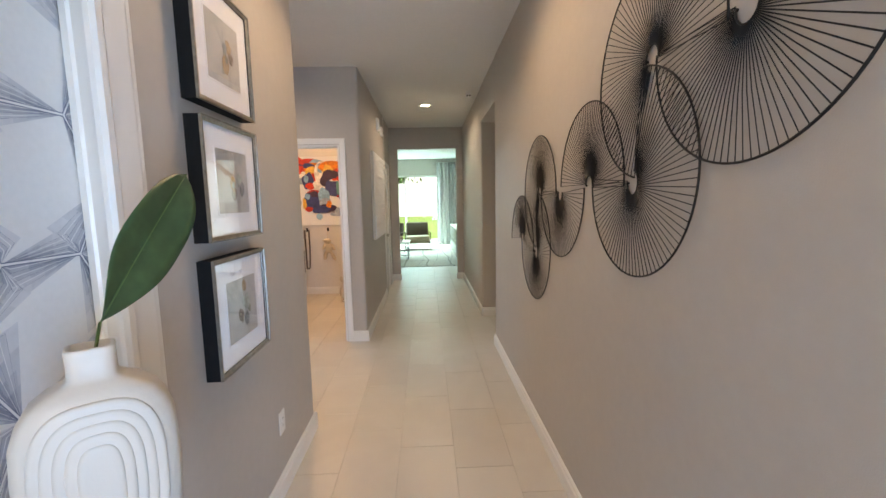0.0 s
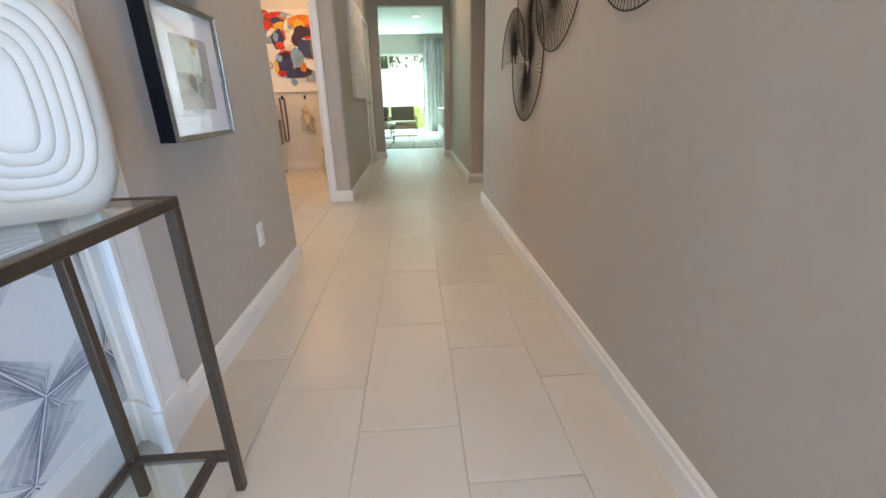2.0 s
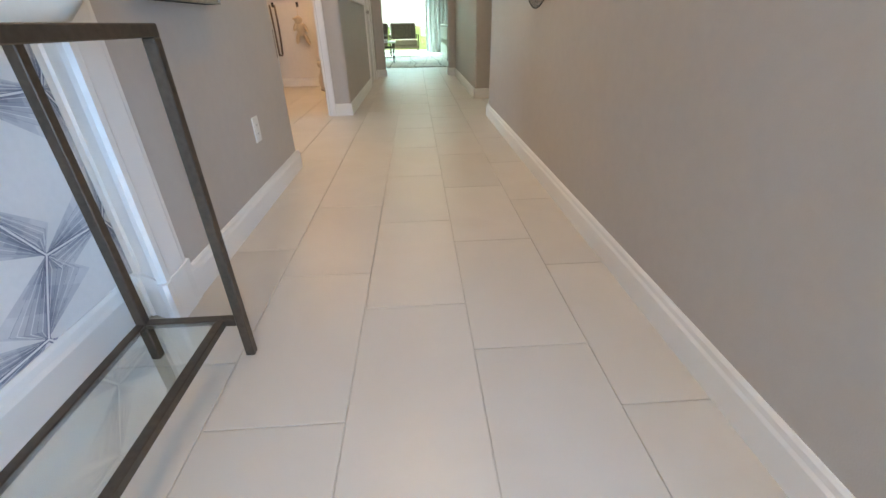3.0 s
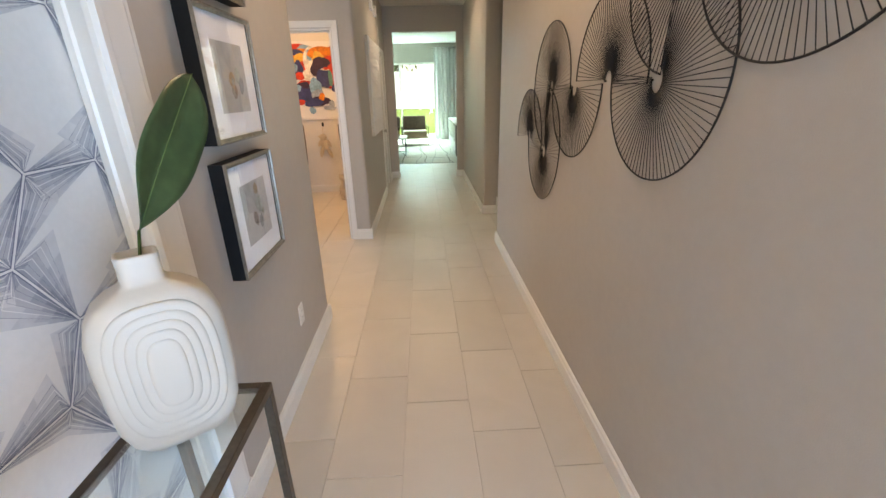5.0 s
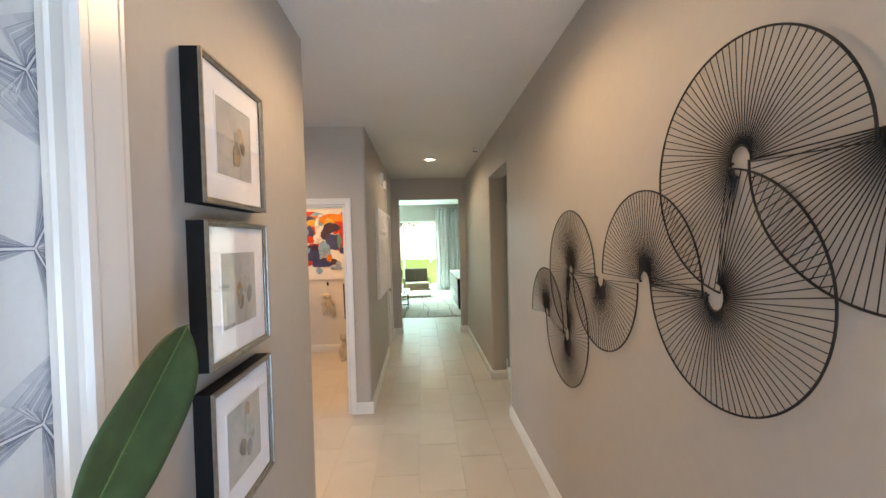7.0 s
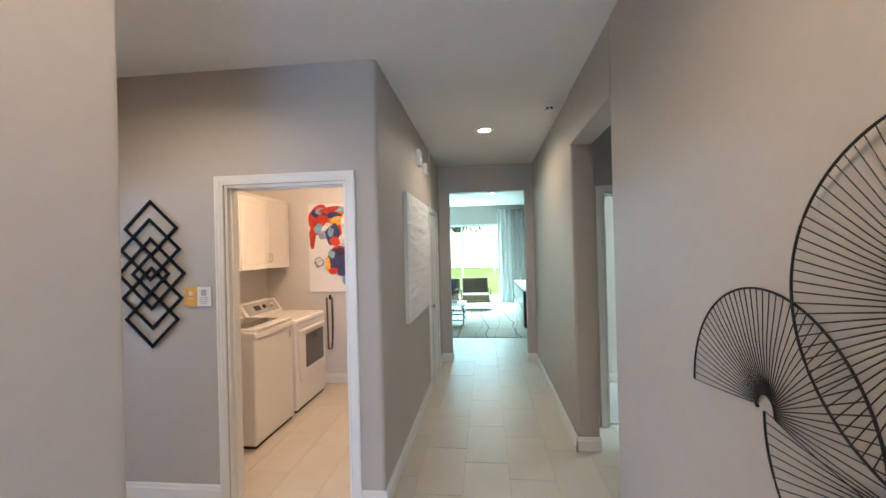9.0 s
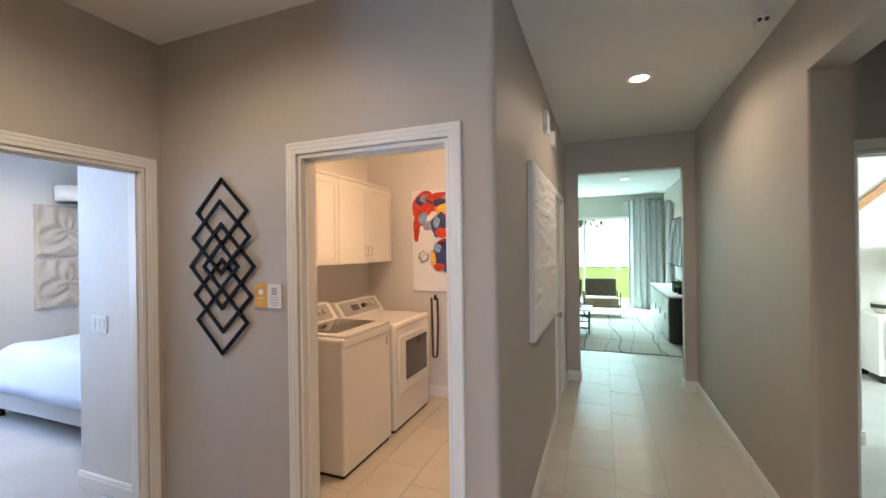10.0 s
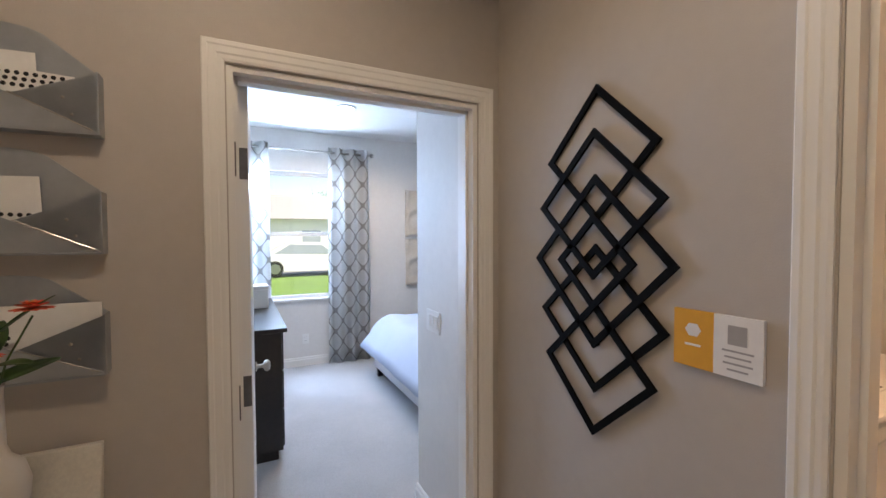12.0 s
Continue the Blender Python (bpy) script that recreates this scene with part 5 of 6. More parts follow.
def melted(name, blobs, material, m, label, category, voxel):
    """Overlapping ovals (centre, half sizes, tilt) melted into one plain closed shape."""
    bm = bmesh.new()
    for x, y, z, a, b, c, tilt in blobs:
        bmesh.ops.create_uvsphere(bm, u_segments=16, v_segments=10, radius=1, matrix=pose(x, y, z, 0, tilt, 0) @ Matrix.Diagonal((a, b, c, 1)))
    ob = new(name, mesh_of(name, bm, material, True))
    melt = ob.modifiers.new("melt", "REMESH")
    melt.mode, melt.voxel_size, melt.use_smooth_shade = "VOXEL", voxel, True
    ob.matrix_world = m
    return tagged(ob, label, category)


melted("plush_toy", ((0, 0, 0.155, 0.006, 0.006, 0.075, 0), (-0.005, 0, 0.055, 0.058, 0.044, 0.050, 8), (-0.035, -0.02, 0.075, 0.050, 0.030, 0.016, -10), (0.01, 0, -0.06, 0.062, 0.046, 0.085, -6),
                    (-0.062, -0.005, -0.03, 0.024, 0.024, 0.062, 24), (0.078, -0.005, -0.04, 0.024, 0.024, 0.066, -28), (-0.045, -0.005, -0.17, 0.030, 0.028, 0.085, 16), (0.075, -0.005, -0.185, 0.030, 0.028, 0.092, -24)),
       ROPE, pose(-1.50, 6.795, 0.83), "limp cream plush toy hanging from a wall hook", "plush toy", 0.006)


melted("statue", ((0, 0, 0.13, 0.075, 0.085, 0.13, 0), (0, -0.03, 0.24, 0.055, 0.05, 0.09, 0), (0, -0.05, 0.335, 0.062, 0.068, 0.055, 0), (0, -0.11, 0.32, 0.032, 0.04, 0.028, 0), (0.05, -0.05, 0.022, 0.03, 0.06, 0.022, 0),
                  (-0.05, -0.05, 0.022, 0.03, 0.06, 0.022, 0), (0.055, -0.02, 0.345, 0.018, 0.03, 0.045, 0), (-0.055, -0.02, 0.345, 0.018, 0.03, 0.045, 0)),
       CERAMIC, pose(-1.17, 6.33, 0.0, 0, 0, 30), "plain white ceramic ornament standing on the laundry floor", "statue", 0.008)


def flush_light():
    ob = thing("ceiling_light", "round white flush ceiling light in the laundry, lit", "ceiling light", pose(-1.35, 5.55, CEILING))
    part("base", lathe([(0.0, 0), (0.17, 0), (0.17, -0.025), (0.15, -0.03)], 40), SKIRT, ob, smooth=True)
    part("diffuser", lathe([(0.15, -0.028), (0.145, -0.06), (0.10, -0.085), (0.0, -0.095)], 40), glow("warm_diffuser", (1.0, 0.86, 0.66), 3.0), ob, "glowing opal diffuser", True)
    lamp("laundry_light", "POINT", pose(-1.35, 5.55, CEILING - 0.22), 15, (1.0, 0.66, 0.41), radius=0.1)
    lamp("laundry_light_down", "SPOT", look((-1.35, 5.55, CEILING - 0.12), (-1.35, 5.55, 0)), 26, (1.0, 0.68, 0.44), cone=125)


flush_light()

# ---- bedroom ----


def curtain(name, label, m, width, height, waves, depth, material, group):
    """A hanging panel along x, pleated in y, with grommets; base at its foot."""
    ob = thing(name, label, "curtain", m, group)
    def f(u, v):
        y = depth * math.sin(u * waves * math.tau) * (0.75 + 0.25 * v) + 0.012 * math.sin(u * 9 + v * 4)
        return (width * (u - 0.5) * (1.04 - 0.06 * v), y, height * v)
    part("panel", slab(f, 0.003, waves * 14, 14), material, ob, smooth=True)
    for k in range(waves * 2):
        u = (k + 0.5) / (waves * 2)
        g = [(width * (u - 0.5) * 0.98, 0.022 * math.cos(q), height - 0.06 + 0.022 * math.sin(q)) for q in [i * math.tau / 14 for i in range(14)]]
        part("grommet", tube(g, 0.004, 5, closed=True), NICKEL, ob, "metal grommet")
    return ob


curtain("curtain", "white curtain printed with a grey trellis beside the window", pose(-6.40, 4.715, 0.02, 0, 0, 90), 0.50, 2.66, 3, 0.045, TRELLIS, "bedroom curtains")
curtain("curtain", "white curtain printed with a grey trellis beside the window", pose(-6.40, 3.52, 0.02, 0, 0, 90), 0.56, 2.66, 3, 0.045, TRELLIS, "bedroom curtains")


def rod(name, a, b, label, brackets):
    ob = thing(name, label, "curtain rod", pose(*a))
    d = Vector(b) - Vector(a)
    part("pole", tube([(0, 0, 0), d], 0.0125, 12), NICKEL, ob, smooth=True)
    for p in (Vector(), d):
        bm = bmesh.new()
        bmesh.ops.create_uvsphere(bm, u_segments=14, v_segments=10, radius=0.028, matrix=Matrix.Translation(p))
        part("finial", bm, NICKEL, ob, smooth=True)
    for s in (0.06, 0.94):
        part("bracket", tube([d * s, d * s + Vector(brackets)], 0.008, 8), NICKEL, ob)


rod("curtain_rod", (-6.40, 3.18, 2.62), (-6.40, 5.02, 2.62), "slim satin nickel curtain rod above the bedroom window", (-0.10, 0, 0))


def bed():
    ob = thing("bed", "white upholstered bed made up with a white duvet", "bed", pose(-4.75, 4.80, 0.012))
    w, ln = 1.95, 2.15
    part("foot_rail", box(-w / 2 - 0.06, w / 2, 0.04, 0.11, 0.10, 0.34, 0.02, 3), WHITELEATHER, ob)
    for x in (-w / 2 - 0.06, w / 2 - 0.01):
        part("side_rail", box(x, x + 0.07, 0.11, ln, 0.10, 0.34, 0.02, 3), WHITELEATHER, ob)
    part("headboard", box(-w / 2 - 0.06, w / 2 + 0.06, ln, ln + 0.10, 0.10, 1.25, 0.04, 3), WHITELEATHER, ob)
    for x in (-w / 2 - 0.03, w / 2 - 0.05):
        for y in (0.06, ln - 0.1):
            part("leg", box(x, x + 0.06, y, y + 0.06, 0, 0.11, 0.005), ESPRESSO, ob, "dark wooden leg")
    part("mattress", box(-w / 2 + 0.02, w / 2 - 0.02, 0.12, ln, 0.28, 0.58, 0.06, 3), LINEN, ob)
    dv = thing("duvet", "puffy white duvet draped over the bed", "duvet", pose(-4.75, 4.80, 0.29))
    def f(u, v):
        x, y = (w + 0.30) * (u - 0.5), -0.10 + (ln - 0.4) * v
        e = min(1.0, (w / 2 + 0.15 - abs(x)) / 0.26) if abs(x) < w / 2 + 0.15 else 0
        g = min(1.0, (y + 0.10) / 0.30)
        s = min(math.sin(max(0, e) * math.pi / 2), math.sin(max(0, g) * math.pi / 2))
        z = 0.06 + 0.36 * s + 0.02 * noise.noise((x * 3, y * 3, 1.0)) + 0.008 * noise.noise((x * 9, y * 9, 2.0))
        return (x, y, z)
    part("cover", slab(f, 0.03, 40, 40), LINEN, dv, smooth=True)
    for k in (-0.45, 0.45):
        pl = thing("pillow", "plump white pillow at the head of the bed", "pillow", pose(-4.75 + k, 6.55, 0.72, -20, 0, 0), "bed pillows")
        bm = bmesh.new()
        bmesh.ops.create_uvsphere(bm, u_segments=24, v_segments=14, radius=1, matrix=Matrix.Diagonal((0.36, 0.26, 0.10, 1)))
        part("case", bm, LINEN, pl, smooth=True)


bed()


def dresser():
    ob = thing("dresser", "espresso wood dresser with a glossy top", "dresser", pose(-5.10, 3.14, 0.012))
    part("carcass", box(-0.76, 0.76, -0.60, 0.60, 0.07, 0.915, 0.004), ESPRESSO, ob)
    part("top", box(-0.78, 0.79, -0.62, 0.635, 0.915, 0.945, 0.004), ESPRESSO, ob, "polished dark top")
    part("plinth", box(-0.74, 0.74, -0.58, 0.57, 0.0, 0.07), ESPRESSO, ob)
    for k in range(3):
        for s in (-0.74, 0.01):
            d = part("drawer", box(s, s + 0.73, 0.60, 0.612, 0.09 + 0.275 * k, 0.355 + 0.275 * k, 0.003), ESPRESSO, ob)
            part("pull", tube([(s + 0.30, 0.612, 0.22 + 0.275 * k), (s + 0.30, 0.635, 0.22 + 0.275 * k), (s + 0.43, 0.635, 0.22 + 0.275 * k), (s + 0.43, 0.612, 0.22 + 0.275 * k)], 0.005, 6), NICKEL, d)
    bk = thing("decor_box", "small cream box on the dresser", "box", pose(-5.35, 3.62, 0.957))
    part("case", box(-0.11, 0.11, -0.09, 0.09, 0, 0.17, 0.008), CREAM, bk)
    part("lid", box(-0.115, 0.115, -0.095, 0.095, 0.17, 0.20, 0.006), CREAM, bk)


dresser()


def carved_panel(z, group):
    ob = thing("wall_panel", "square cream wall panel with carved leaf relief", "wall art", pose(-6.5, 5.83, z, 0, 0, 90), group)
    part("board", box(-0.32, 0.32, -0.03, 0, -0.315, 0.315, 0.004), PANELCREAM, ob)
    def f(u, v):
        x, q = 0.62 * (u - 0.5), 0.61 * (v - 0.5)
        r = math.hypot(x, q)
        return (x, -0.031 - 0.030 * (0.5 + 0.5 * math.sin(26 * (r + 0.12 * math.sin(3 * math.atan2(q, x))))) * (0 < u < 1) * (0 < v < 1), q)
    part("relief", grid(f, 44, 44), PANELCREAM, ob, smooth=True)


carved_panel(1.90, "carved bedroom panels")
carved_panel(1.245, "carved bedroom panels")


def sconce():
    ob = thing("wall_sconce", "white fabric sconce shade high on the bedroom wall", "wall lamp", pose(-6.34, 5.86, 2.26))
    part("shade", lathe([(0.20, 0), (0.20, 0.19), (0.196, 0.19), (0.196, 0.0)], 36), SHADE, ob, "white drum shade", True)
    part("arm", tube([(-0.16, 0, 0.06), (0, 0, 0.06), (0, 0, 0.12)], 0.008, 8), NICKEL, ob)


sconce()

# ---- living room ----


def rug():
    ob = new("rug", mesh_of("rug", box(-2.6, 0.95, 9.44, 13.0, -0.003, 0.014, 0.004, 1), RUG))
    tagged(ob, "cream rug with thin dark abstract lines on the tiles", "rug")


rug()


def armchair(m, label):
    ob = thing("armchair", label, "armchair", m, "living room armchairs")
    part("seat_cushion", box(-0.36, 0.36, -0.36, 0.30, 0.27, 0.43, 0.04, 3), TANFABRIC, ob)
    part("seat_base", box(-0.37, 0.37, -0.36, 0.34, 0.20, 0.28, 0.015, 2), TANFABRIC, ob)
    part("backrest", turned(box(-0.36, 0.36, -0.07, 0.07, 0, 0.44, 0.04, 3), pose(0, 0.28, 0.40, -12, 0, 0)), BROWNFABRIC, ob, "dark woven back cushion")
    for x in (-0.40, 0.375):
        part("arm_frame", tube([(x + 0.012, -0.34, 0.0), (x + 0.012, -0.34, 0.55), (x + 0.012, 0.33, 0.55), (x + 0.012, 0.36, 0.0)], 0.013, 6), BRONZE, ob, "slim metal arm frame")
        part("side_rail", box(x, x + 0.025, -0.34, 0.34, 0.20, 0.225), BRONZE, ob)


armchair(pose(-0.17, 13.15, 0.0, 0, 0, 4), "tan armchair with slim metal frame and dark woven back cushion")
armchair(pose(-1.05, 13.0, 0.0, 0, 0, -14), "tan armchair with slim metal frame and a navy cushion")
cu = thing("cushion", "navy square cushion on the armchair", "cushion", pose(-0.98, 12.93, 0.44, -14, 0, -14))
part("cover", box(-0.22, 0.22, -0.06, 0.06, 0.0, 0.40, 0.045, 3), NAVY, cu)


def coffee_table():
    ob = thing("coffee_table", "low coffee table with pale top and black metal frame", "table", pose(-0.95, 10.95, 0.014))
    part("top", box(-0.62, 0.62, -0.36, 0.36, 0.415, 0.445, 0.004), MATBOARD, ob, "pale stone top")
    for x in (-0.58, 0.56):
        for y in (-0.33, 0.31):
            part("leg", box(x, x + 0.02, y, y + 0.02, 0, 0.415), BLACKWIRE, ob)
        for z in (0.0, 0.12, 0.24):
            part("rail", box(x, x + 0.02, -0.31, 0.31, z, z + 0.018), BLACKWIRE, ob)
    for z in (0.10, 0.22, 0.32):
        part("lower_shelf_bar", box(-0.56, 0.56, -0.32, -0.30, z, z + 0.016), BLACKWIRE, ob)
    tr = thing("tray", "white tray on the coffee table", "tray", pose(-0.72, 10.95, 0.46))
    part("base", box(-0.20, 0.20, -0.14, 0.14, 0, 0.012, 0.003), PAPER, tr)
    for s in (-1, 1):
        part("rim", box(-0.20, 0.20, s * 0.135 - 0.005, s * 0.135 + 0.005, 0.010, 0.045), PAPER, tr)


coffee_table()


def media_console():
    ob = thing("media_console", "dark wood media console with a pale top", "console", pose(1.08, 11.55, 0))
    part("carcass", box(-0.21, 0.235, -1.33, 1.33, 0.03, 0.76, 0.004), ESPRESSO, ob)
    part("top", box(-0.225, 0.24, -1.345, 1.345, 0.76, 0.79, 0.003), MATBOARD, ob, "pale stone top")
    part("plinth", box(-0.18, 0.21, -1.28, 1.28, 0.0, 0.03), RUBBER, ob)
    for k in range(4):
        y = -1.31 + 0.66 * k
        d = part("door", box(-0.228, -0.211, y, y + 0.64, 0.06, 0.73, 0.003), GREYPANEL, ob, "smoky grey door")
        part("pull", box(-0.245, -0.228, y + 0.30, y + 0.34, 0.36, 0.48, 0.002), NICKEL, d)
    pl = thing("potted_plant", "small green plant in a dark pot on the console", "plant", pose(1.10, 10.55, 0.79))
    part("pot", lathe([(0.0, 0), (0.055, 0), (0.075, 0.12), (0.068, 0.12), (0.0, 0.10)], 24), BLACKBOX, pl, smooth=True)
    rng = random.Random(4)
    for k in range(26):
        m = pose(0, 0, 0.10, 0, 0, k * 137.5) @ pose(0, 0, 0, rng.uniform(-30, 30), -rng.uniform(20, 80), 0)
        part("leaf", turned(blade(rng.uniform(0.10, 0.19), 0.045, 0.15, 0.04), m), FOLIAGE, pl, smooth=True)
    dk = thing("decor_block", "dark decorative box on the console", "ornament", pose(1.10, 10.9, 0.79))
    part("case", box(-0.08, 0.08, -0.12, 0.12, 0, 0.16, 0.01), BLACKBOX, dk)
    part("lid", box(-0.084, 0.084, -0.124, 0.124, 0.16, 0.185, 0.008), BLACKBOX, dk)


media_console()


def television():
    ob = thing("television", "large flat television on a wall arm tilted into the room", "television", pose(1.20, 11.55, 1.68, 0, 0, 0))
    m = pose(-0.02, 0, 0, 0, 3, 0)
    part("bezel", turned(box(-0.03, 0.012, -0.78, 0.78, -0.45, 0.45, 0.006), m), BLACKBOX, ob)
    part("screen", turned(box(-0.0335, -0.029, -0.765, 0.765, -0.43, 0.435), m), TVBLACK, ob, "glossy dark screen")
    part("wall_arm", box(0.0, 0.13, -0.12, 0.12, -0.1, 0.1), BLACKBOX, ob)


television()
curtain("drape", "silver-grey floor-length drape beside the sliding door", pose(0.70, 14.28, 0.02), 0.40, 2.80, 3, 0.055, PALEDRAPE, "living room drapes")
curtain("drape", "grey floor-length drape in the corner by the sliding door", pose(1.07, 14.31, 0.02), 0.42, 2.80, 3, 0.035, GREYDRAPE, "living room drapes")
curtain("drape", "grey floor-length drape on the side wall", pose(1.25, 13.05, 0.02, 0, 0, 90), 0.40, 2.60, 3, 0.03, GREYDRAPE, "living room drapes")
rod("drape_rod", (0.40, 14.28, 2.77), (1.26, 14.28, 2.77), "slim nickel rod above the sliding door", (0, 0.12, 0))


def ceiling_fan():
    ob = thing("ceiling_fan", "white ceiling fan at rest in the living room", "fan", pose(-1.55, 11.3, 2.95))
    part("canopy", lathe([(0.07, 0), (0.065, -0.05), (0.02, -0.07)], 24), SKIRT, ob, smooth=True)
    part("downrod", lathe([(0.013, -0.06), (0.013, -0.25)], 12), SKIRT, ob)
    part("motor", lathe([(0.03, -0.24), (0.10, -0.26), (0.11, -0.33), (0.08, -0.37), (0.0, -0.38)], 28), SKIRT, ob, smooth=True)
    for k in range(5):
        part("blade", turned(box(0.12, 0.68, -0.065, 0.065, -0.31, -0.302, 0.003), pose(0, 0, 0, 0, 0, k * 72 + 10)), SKIRT, ob)


ceiling_fan()

# ---- side room ----


def white_chest():
    ob = thing("chest_of_drawers", "white chest of drawers with carved wavy fronts and dark feet", "chest", pose(3.38, 9.02, 0.012))
    part("carcass", box(-0.62, 0.62, -0.24, 0.26, 0.09, 0.74, 0.006), TRIM, ob)
    part("top", box(-0.64, 0.64, -0.26, 0.27, 0.74, 0.775, 0.006), TRIM, ob)
    for x in (-0.58, 0.52):
        for y in (-0.22, 0.18):
            part("foot", box(x, x + 0.06, y, y + 0.06, 0, 0.09, 0.004), ESPRESSO, ob, "dark foot")
    for k in range(3):
        def f(u, v):
            x, z = 1.14 * (u - 0.5), 0.115 + 0.205 * k + 0.19 * v
            return (x, -0.246 - 0.010 * math.sin(z * 95 + 1.2 * math.sin(x * 11 + k)) * (0 < v < 1), z)
        part("drawer_front", slab(f, 0.012, 50, 30), MATBOARD, ob, "carved wavy drawer front", True)


white_chest()


def table_lamp():
    ob = thing("table_lamp", "glass and brass table lamp with a white drum shade", "lamp", pose(3.18, 9.02, 0.787))
    part("foot", lathe([(0.0, 0), (0.11, 0), (0.11, 0.018), (0.03, 0.03), (0.02, 0.05)], 28), BRASS, ob, "brass foot", True)
    part("body", lathe([(0.03, 0.05), (0.07, 0.10), (0.085, 0.20), (0.06, 0.32), (0.02, 0.40)], 28), GLASS, ob, "clear glass body", True)
    part("neck", lathe([(0.012, 0.39), (0.012, 0.47)], 12), BRASS, ob)
    part("shade", lathe([(0.21, 0.45), (0.20, 0.80), (0.196, 0.80), (0.206, 0.45)], 36), SHADE, ob, "white drum shade", True)


table_lamp()
ob = thing("bowl", "small white ceramic bowl on the chest", "bowl", pose(2.89, 8.98, 0.787))
part("body", lathe([(0.0, 0), (0.05, 0), (0.09, 0.05), (0.095, 0.13), (0.088, 0.13), (0.05, 0.02), (0.0, 0.012)], 28), CERAMIC, ob, smooth=True)
part("dark_inlay", lathe([(0.096, 0.065), (0.0985, 0.075), (0.0985, 0.10), (0.096, 0.11)], 28), INK, ob)


def timber_brace():
    ob = thing("timber_frame", "orange-stained timber post with a diagonal brace on the wall", "wall decor", pose(2.72, 9.30, 0.0))
    part("post", box(-0.045, 0.045, -0.06, 0, 0.012, 2.84, 0.004), WOOD, ob)
    part("brace", turned(box(0, 1.35, -0.055, -0.002, -0.045, 0.045, 0.004), pose(0.03, 0, 2.0, 0, -42, 0)), WOOD, ob)


timber_brace()
# unseen window bar, added in the opening that holds side_room_daylight
tagged(struct("window_3", box(4.64, 4.67, 6.7, 8.1, 1.63, 1.68), TRIM, "white bar of an unseen window added to the side room"), "")

# ---- outdoors ----


def ground_height(x, y):
    return -0.06 if y < 17 else -0.06 + 0.80 * min(1.0, (y - 17) / 5.0)


def ground():
    bm = bmesh.new()
    xs = [-400, -120, -60, -30, -15, -8, -2, 4, 10, 30, 120, 400]
    ys = [-400, -120, -40, -10, 0, 8, 14.6, 17, 18, 19, 20, 21, 22, 30, 60, 150, 400]
    vs = [[bm.verts.new((x, y, ground_height(x, y) - 0.07)) for y in ys] for x in xs]
    for i in range(len(xs) - 1):
        for j in range(len(ys) - 1):
            bm.faces.new((vs[i][j], vs[i + 1][j], vs[i + 1][j + 1], vs[i][j + 1]))
    struct("ground", bm, GRASS, "sunlit green lawn")
    struct("pavement_patio", box(-4, 3, 14.55, 17.0, -0.2, -0.03), CONCRETE, "pale concrete patio")
    struct("road", box(-27, -20, -80, 90, -0.2, -0.11), ASPHALT, "street in a lightened, washed-out tone")
    struct("pavement_drive", box(-20, -13, 0.5, 4.2, -0.2, -0.10), CONCRETE, "pale concrete driveway")


ground()


def vinyl_fence():
    ob = thing("fence", "white vinyl privacy fence behind the lawn", "fence", pose(0, 22.2, 0.66))
    x = -9.0
    while x < 9.0:
        part("post", box(x - 0.06, x + 0.06, -0.06, 0.06, 0, 1.92, 0.004), VINYL, ob)
        part("bottom_rail", box(x + 0.06, x + 1.74, -0.03, 0.03, 0.06, 0.20), VINYL, ob)
        part("top_rail", box(x + 0.06, x + 1.74, -0.03, 0.03, 1.70, 1.82), VINYL, ob)
        for k in range(6):
            part("board", box(x + 0.06 + 0.28 * k, x + 0.335 + 0.28 * k, -0.015, 0.015, 0.20, 1.70), VINYL, ob)
        x += 1.8


vinyl_fence()


def tree(x, y, z, h, spread, seed, leaves=2600):
    rng = random.Random(seed)
    ob = thing("tree", "leafy green garden tree with an uneven crown", "tree", pose(x, y, z), "garden trees")
    limbs = []
    bm = bmesh.new()
    def limb(a, b, r0, r1):
        for k in range(4):
            p, q = a.lerp(b, k / 4), a.lerp(b, (k + 1) / 4)
            tube([p, q], r0 + (r1 - r0) * (k + 0.5) / 4, 7, bm)
    top = Vector((rng.uniform(-0.2, 0.2), rng.uniform(-0.2, 0.2), h * 0.5))
    limb(Vector(), top, 0.16, 0.10)
    for k in range(8):
        a = k * 2.4 + rng.uniform(-0.4, 0.4)
        s = top * rng.uniform(0.6, 1.0)
        e = Vector((math.cos(a) * spread * rng.uniform(0.5, 0.9), math.sin(a) * spread * rng.uniform(0.5, 0.9), h * rng.uniform(0.55, 0.95)))
        limb(s, e, 0.06, 0.02)
        limbs.append(e)
    part("trunk", bm, BARK, ob)
    verts, faces = [], []
    for k in range(leaves):
        c = rng.choice(limbs) + Vector((rng.gauss(0, spread * 0.26), rng.gauss(0, spread * 0.26), rng.gauss(0, h * 0.09)))
        m = Euler((rng.uniform(0, 6.3), rng.uniform(0, 6.3), rng.uniform(0, 6.3))).to_matrix()
        s = rng.uniform(0.08, 0.17)
        base = len(verts)
        for p in ((-s, 0, 0), (0, -s * 0.45, 0.02), (s, 0, 0), (0, s * 0.45, 0.02)):
            verts.append(c + m @ Vector(p))
        faces.append((base, base + 1, base + 2, base + 3))
    me = bpy.data.meshes.new("crown")
    me.from_pydata(verts, [], faces)
    me.materials.append(FOLIAGE)
    crown = new("crown", me)
    crown.parent = ob


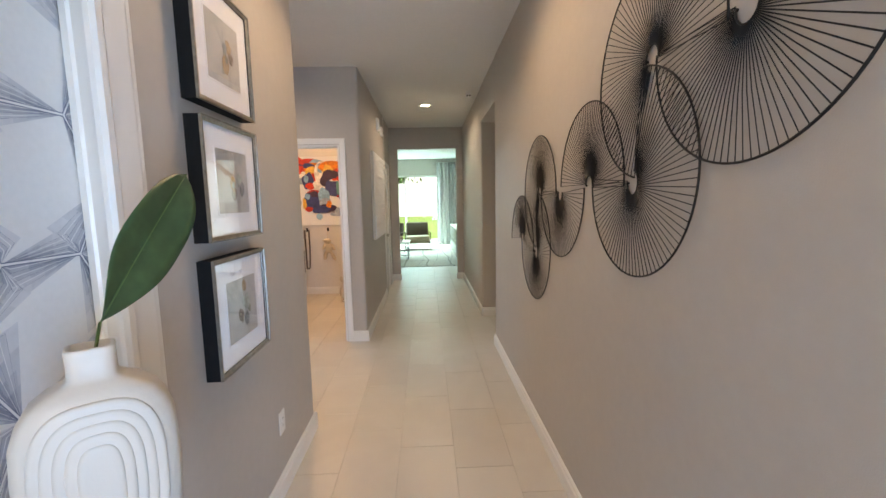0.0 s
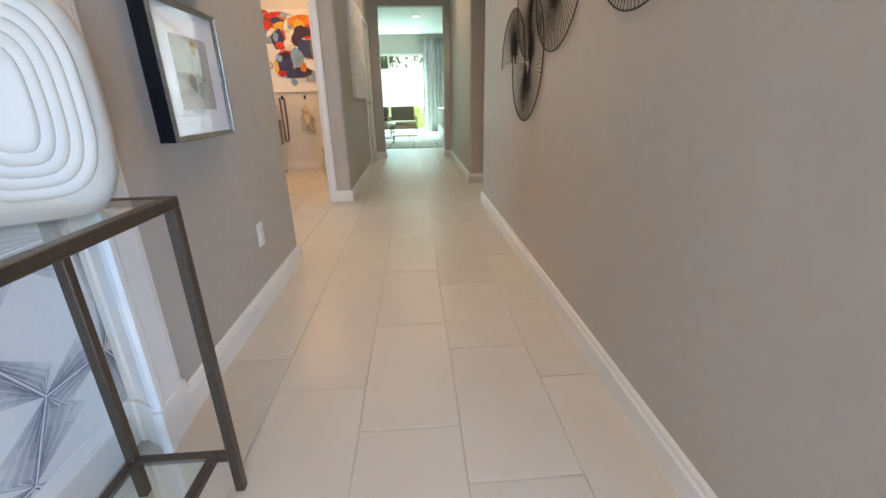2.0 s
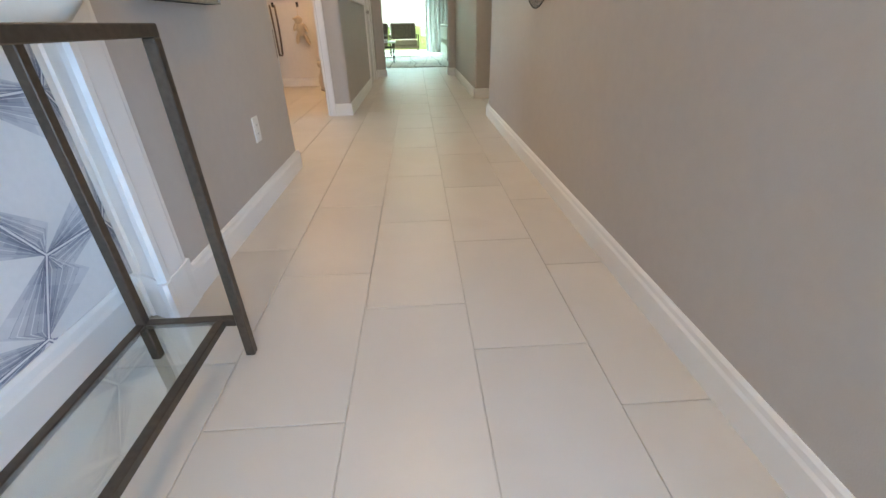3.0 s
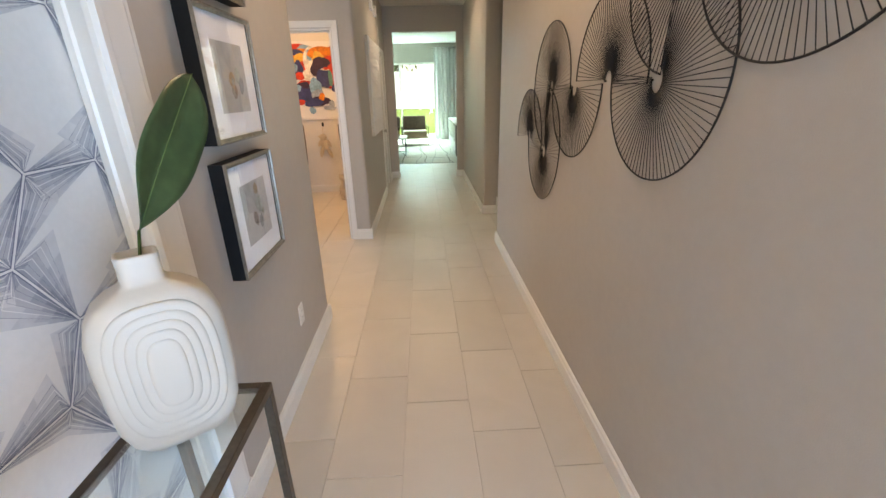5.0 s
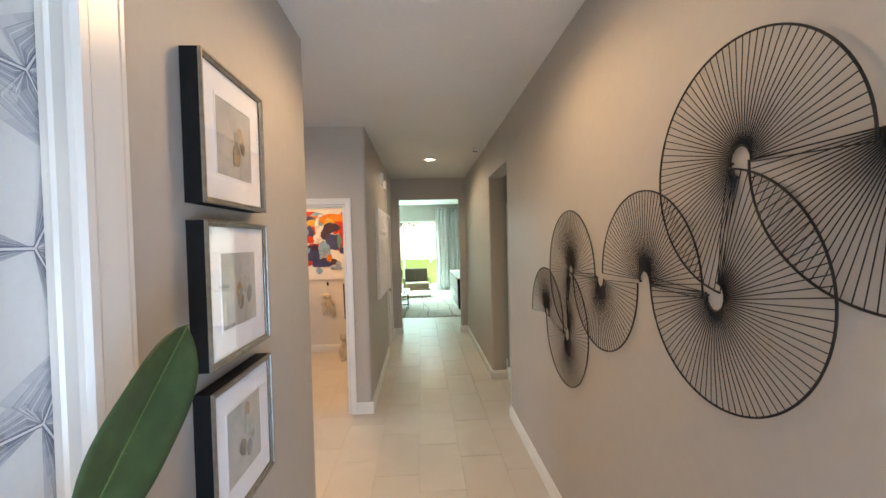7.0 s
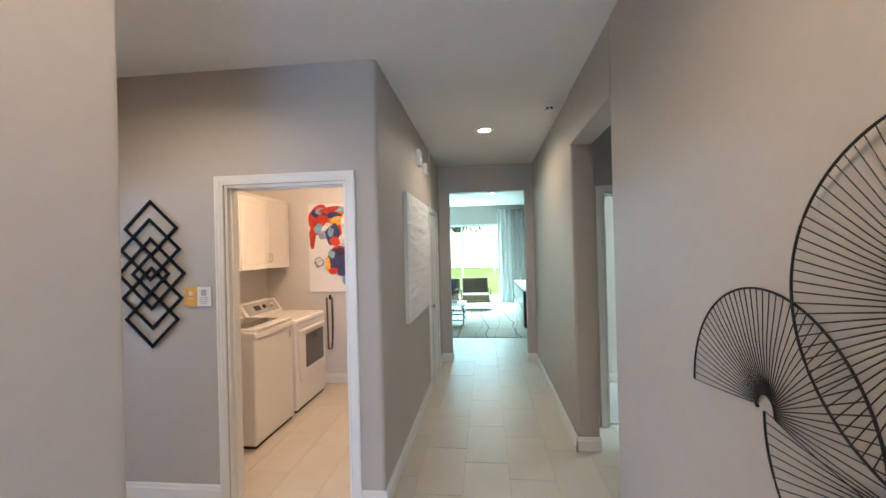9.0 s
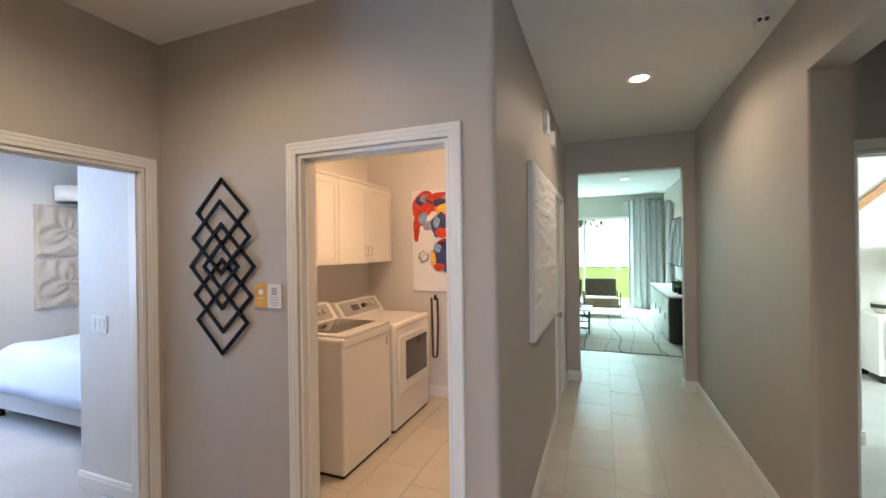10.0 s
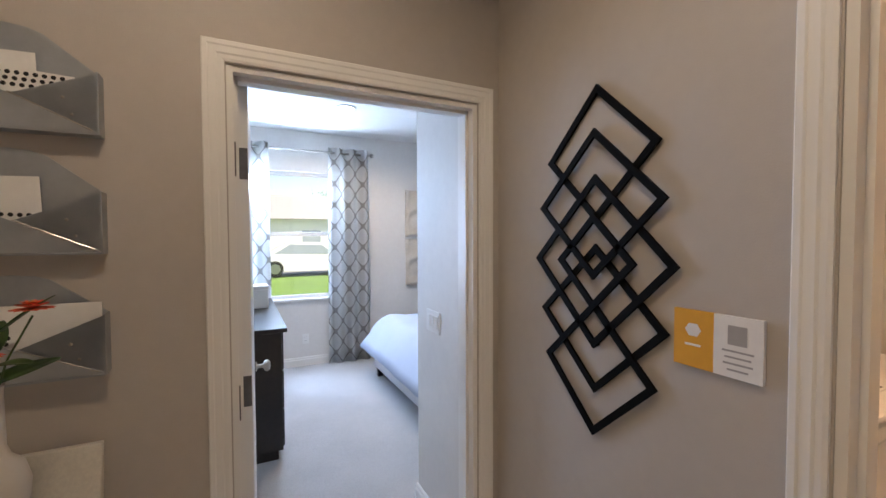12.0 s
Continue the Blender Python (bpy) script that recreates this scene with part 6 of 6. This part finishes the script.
for k, (x, y, h, s) in enumerate(((-4.2, 25.5, 5.2, 2.2), (-1.3, 24.6, 4.6, 2.0), (1.6, 25.8, 5.6, 2.4), (4.6, 25.0, 5.0, 2.1), (-7.5, 26, 5.6, 2.4))):
    tree(x, y, 0.66, h, s, 20 + k)
tree(-45, 13.0, -0.1, 6.0, 2.6, 41)
tree(-47, -2.0, -0.1, 7.0, 3.0, 42)


def street_house():
    ob = thing("house", "pale stucco single-storey house across the street", "house", pose(-36, 6.5, -0.12))
    part("wall", box(-5, 5, -8, 8, 0, 3.0), STUCCO, ob, "pale stucco walls")
    bm = bmesh.new()
    vs = [bm.verts.new(p) for p in ((-5.6, -8.6, 2.9), (5.6, -8.6, 2.9), (5.6, 8.6, 2.9), (-5.6, 8.6, 2.9), (0, -4, 5.0), (0, 4, 5.0))]
    bmesh.ops.convex_hull(bm, input=vs)
    part("roof", bm, ROOFING, ob, "grey hipped shingle roof")
    part("garage_door", box(4.98, 5.05, -6.5, -1.8, 0, 2.2, 0.01), TRIM, ob)
    for y in (1.5, 5.0):
        w = part("window", box(4.97, 5.06, y - 0.7, y + 0.7, 0.9, 2.2), TRIM, ob)
        part("pane", box(5.05, 5.07, y - 0.62, y + 0.62, 0.98, 2.12), SKYPANE, w)


street_house()


def parked_car():
    ob = thing("car", "white sedan parked on the street", "car", pose(-20.5, 6.2, -0.11, 0, 0, 90))
    side = [(-2.25, 0.30), (2.25, 0.30), (2.28, 0.62), (2.15, 0.80), (1.25, 0.92), (0.55, 1.40), (-0.85, 1.44), (-1.65, 0.98), (-2.22, 0.92), (-2.3, 0.60)]
    bm = turned(sheet(side, 1.74), pose(0, 0.87, 0))
    bmesh.ops.bevel(bm, geom=bm.edges[:], offset=0.05, segments=2, affect="EDGES")
    part("body", bm, CARPAINT, ob)
    for s in (-1, 1):
        g = [(1.05, 0.94), (0.50, 1.33), (-0.80, 1.37), (-1.42, 0.98)]
        part("side_window", turned(sheet(g, 0.01), pose(0, s * 0.875 + 0.005, 0)), SKYPANE, ob)
        part("tail_lamp", box(-2.32, -2.20, s * 0.62 - 0.14, s * 0.62 + 0.14, 0.68, 0.82, 0.02), REDPAINT, ob, "red tail lamp")
        part("headlight", box(2.16, 2.27, s * 0.62 - 0.14, s * 0.62 + 0.14, 0.62, 0.74, 0.02), MATBOARD, ob, "clear headlight")
        for x in (-1.40, 1.40):
            wl = part("wheel", turned(lathe([(0.0, -0.1), (0.33, -0.1), (0.34, -0.06), (0.34, 0.06), (0.33, 0.1), (0.0, 0.1)], 28), pose(x, s * 0.80, 0.34, 90, 0, 0)), RUBBER, ob, "black tyre")
            part("rim", turned(lathe([(0.0, -0.105), (0.21, -0.105), (0.21, 0.105), (0.0, 0.105)], 20), pose(x, s * 0.80, 0.34, 90, 0, 0)), NICKEL, wl)


parked_car()

# ---- floor tiles ----
TW, TL = 0.3255, 0.650
tile_mesh = mesh_of("tile", box(-TW / 2 + 0.0012, TW / 2 - 0.0012, -TL / 2 + 0.0012, TL / 2 - 0.0012, -0.010, 0.0, 0.0016, 1), TILE)


def tiles():
    areas = ((-0.66, 0.83, -1.2, 8.0), (-2.62, -0.60, 2.58, 4.42), (-1.58, -0.77, 4.3, 4.6), (0.8, 2.25, 3.95, 5.72), (-2.4, 1.34, 8.0, 9.6), (-2.68, -0.66, 4.5, 6.86))
    rest = bmesh.new()
    count = 0
    for i in range(-9, 8):
        x = 0.0915 + i * TW
        shift = 0.452 - 0.217 * i
        for j in range(-5, 25):
            y = shift % TL + (j + 0.5) * TL
            if any(x + TW / 2 > a and x - TW / 2 < b and y + TL / 2 > c and y - TL / 2 < d for a, b, c, d in areas):
                ob = new("tile", tile_mesh)
                ob.location, ob.parent = (x, y, 0), floor
                count += 1
            elif -5.0 < x < 1.3 and 9.0 < y < 14.4:
                box(x - TW / 2 + 0.0016, x + TW / 2 - 0.0016, y - TL / 2 + 0.0016, y + TL / 2 - 0.0016, -0.01, 0.0, bm=rest)
    tagged(part("tiles_beyond", rest, TILE, floor), kind="stuff")


tiles()
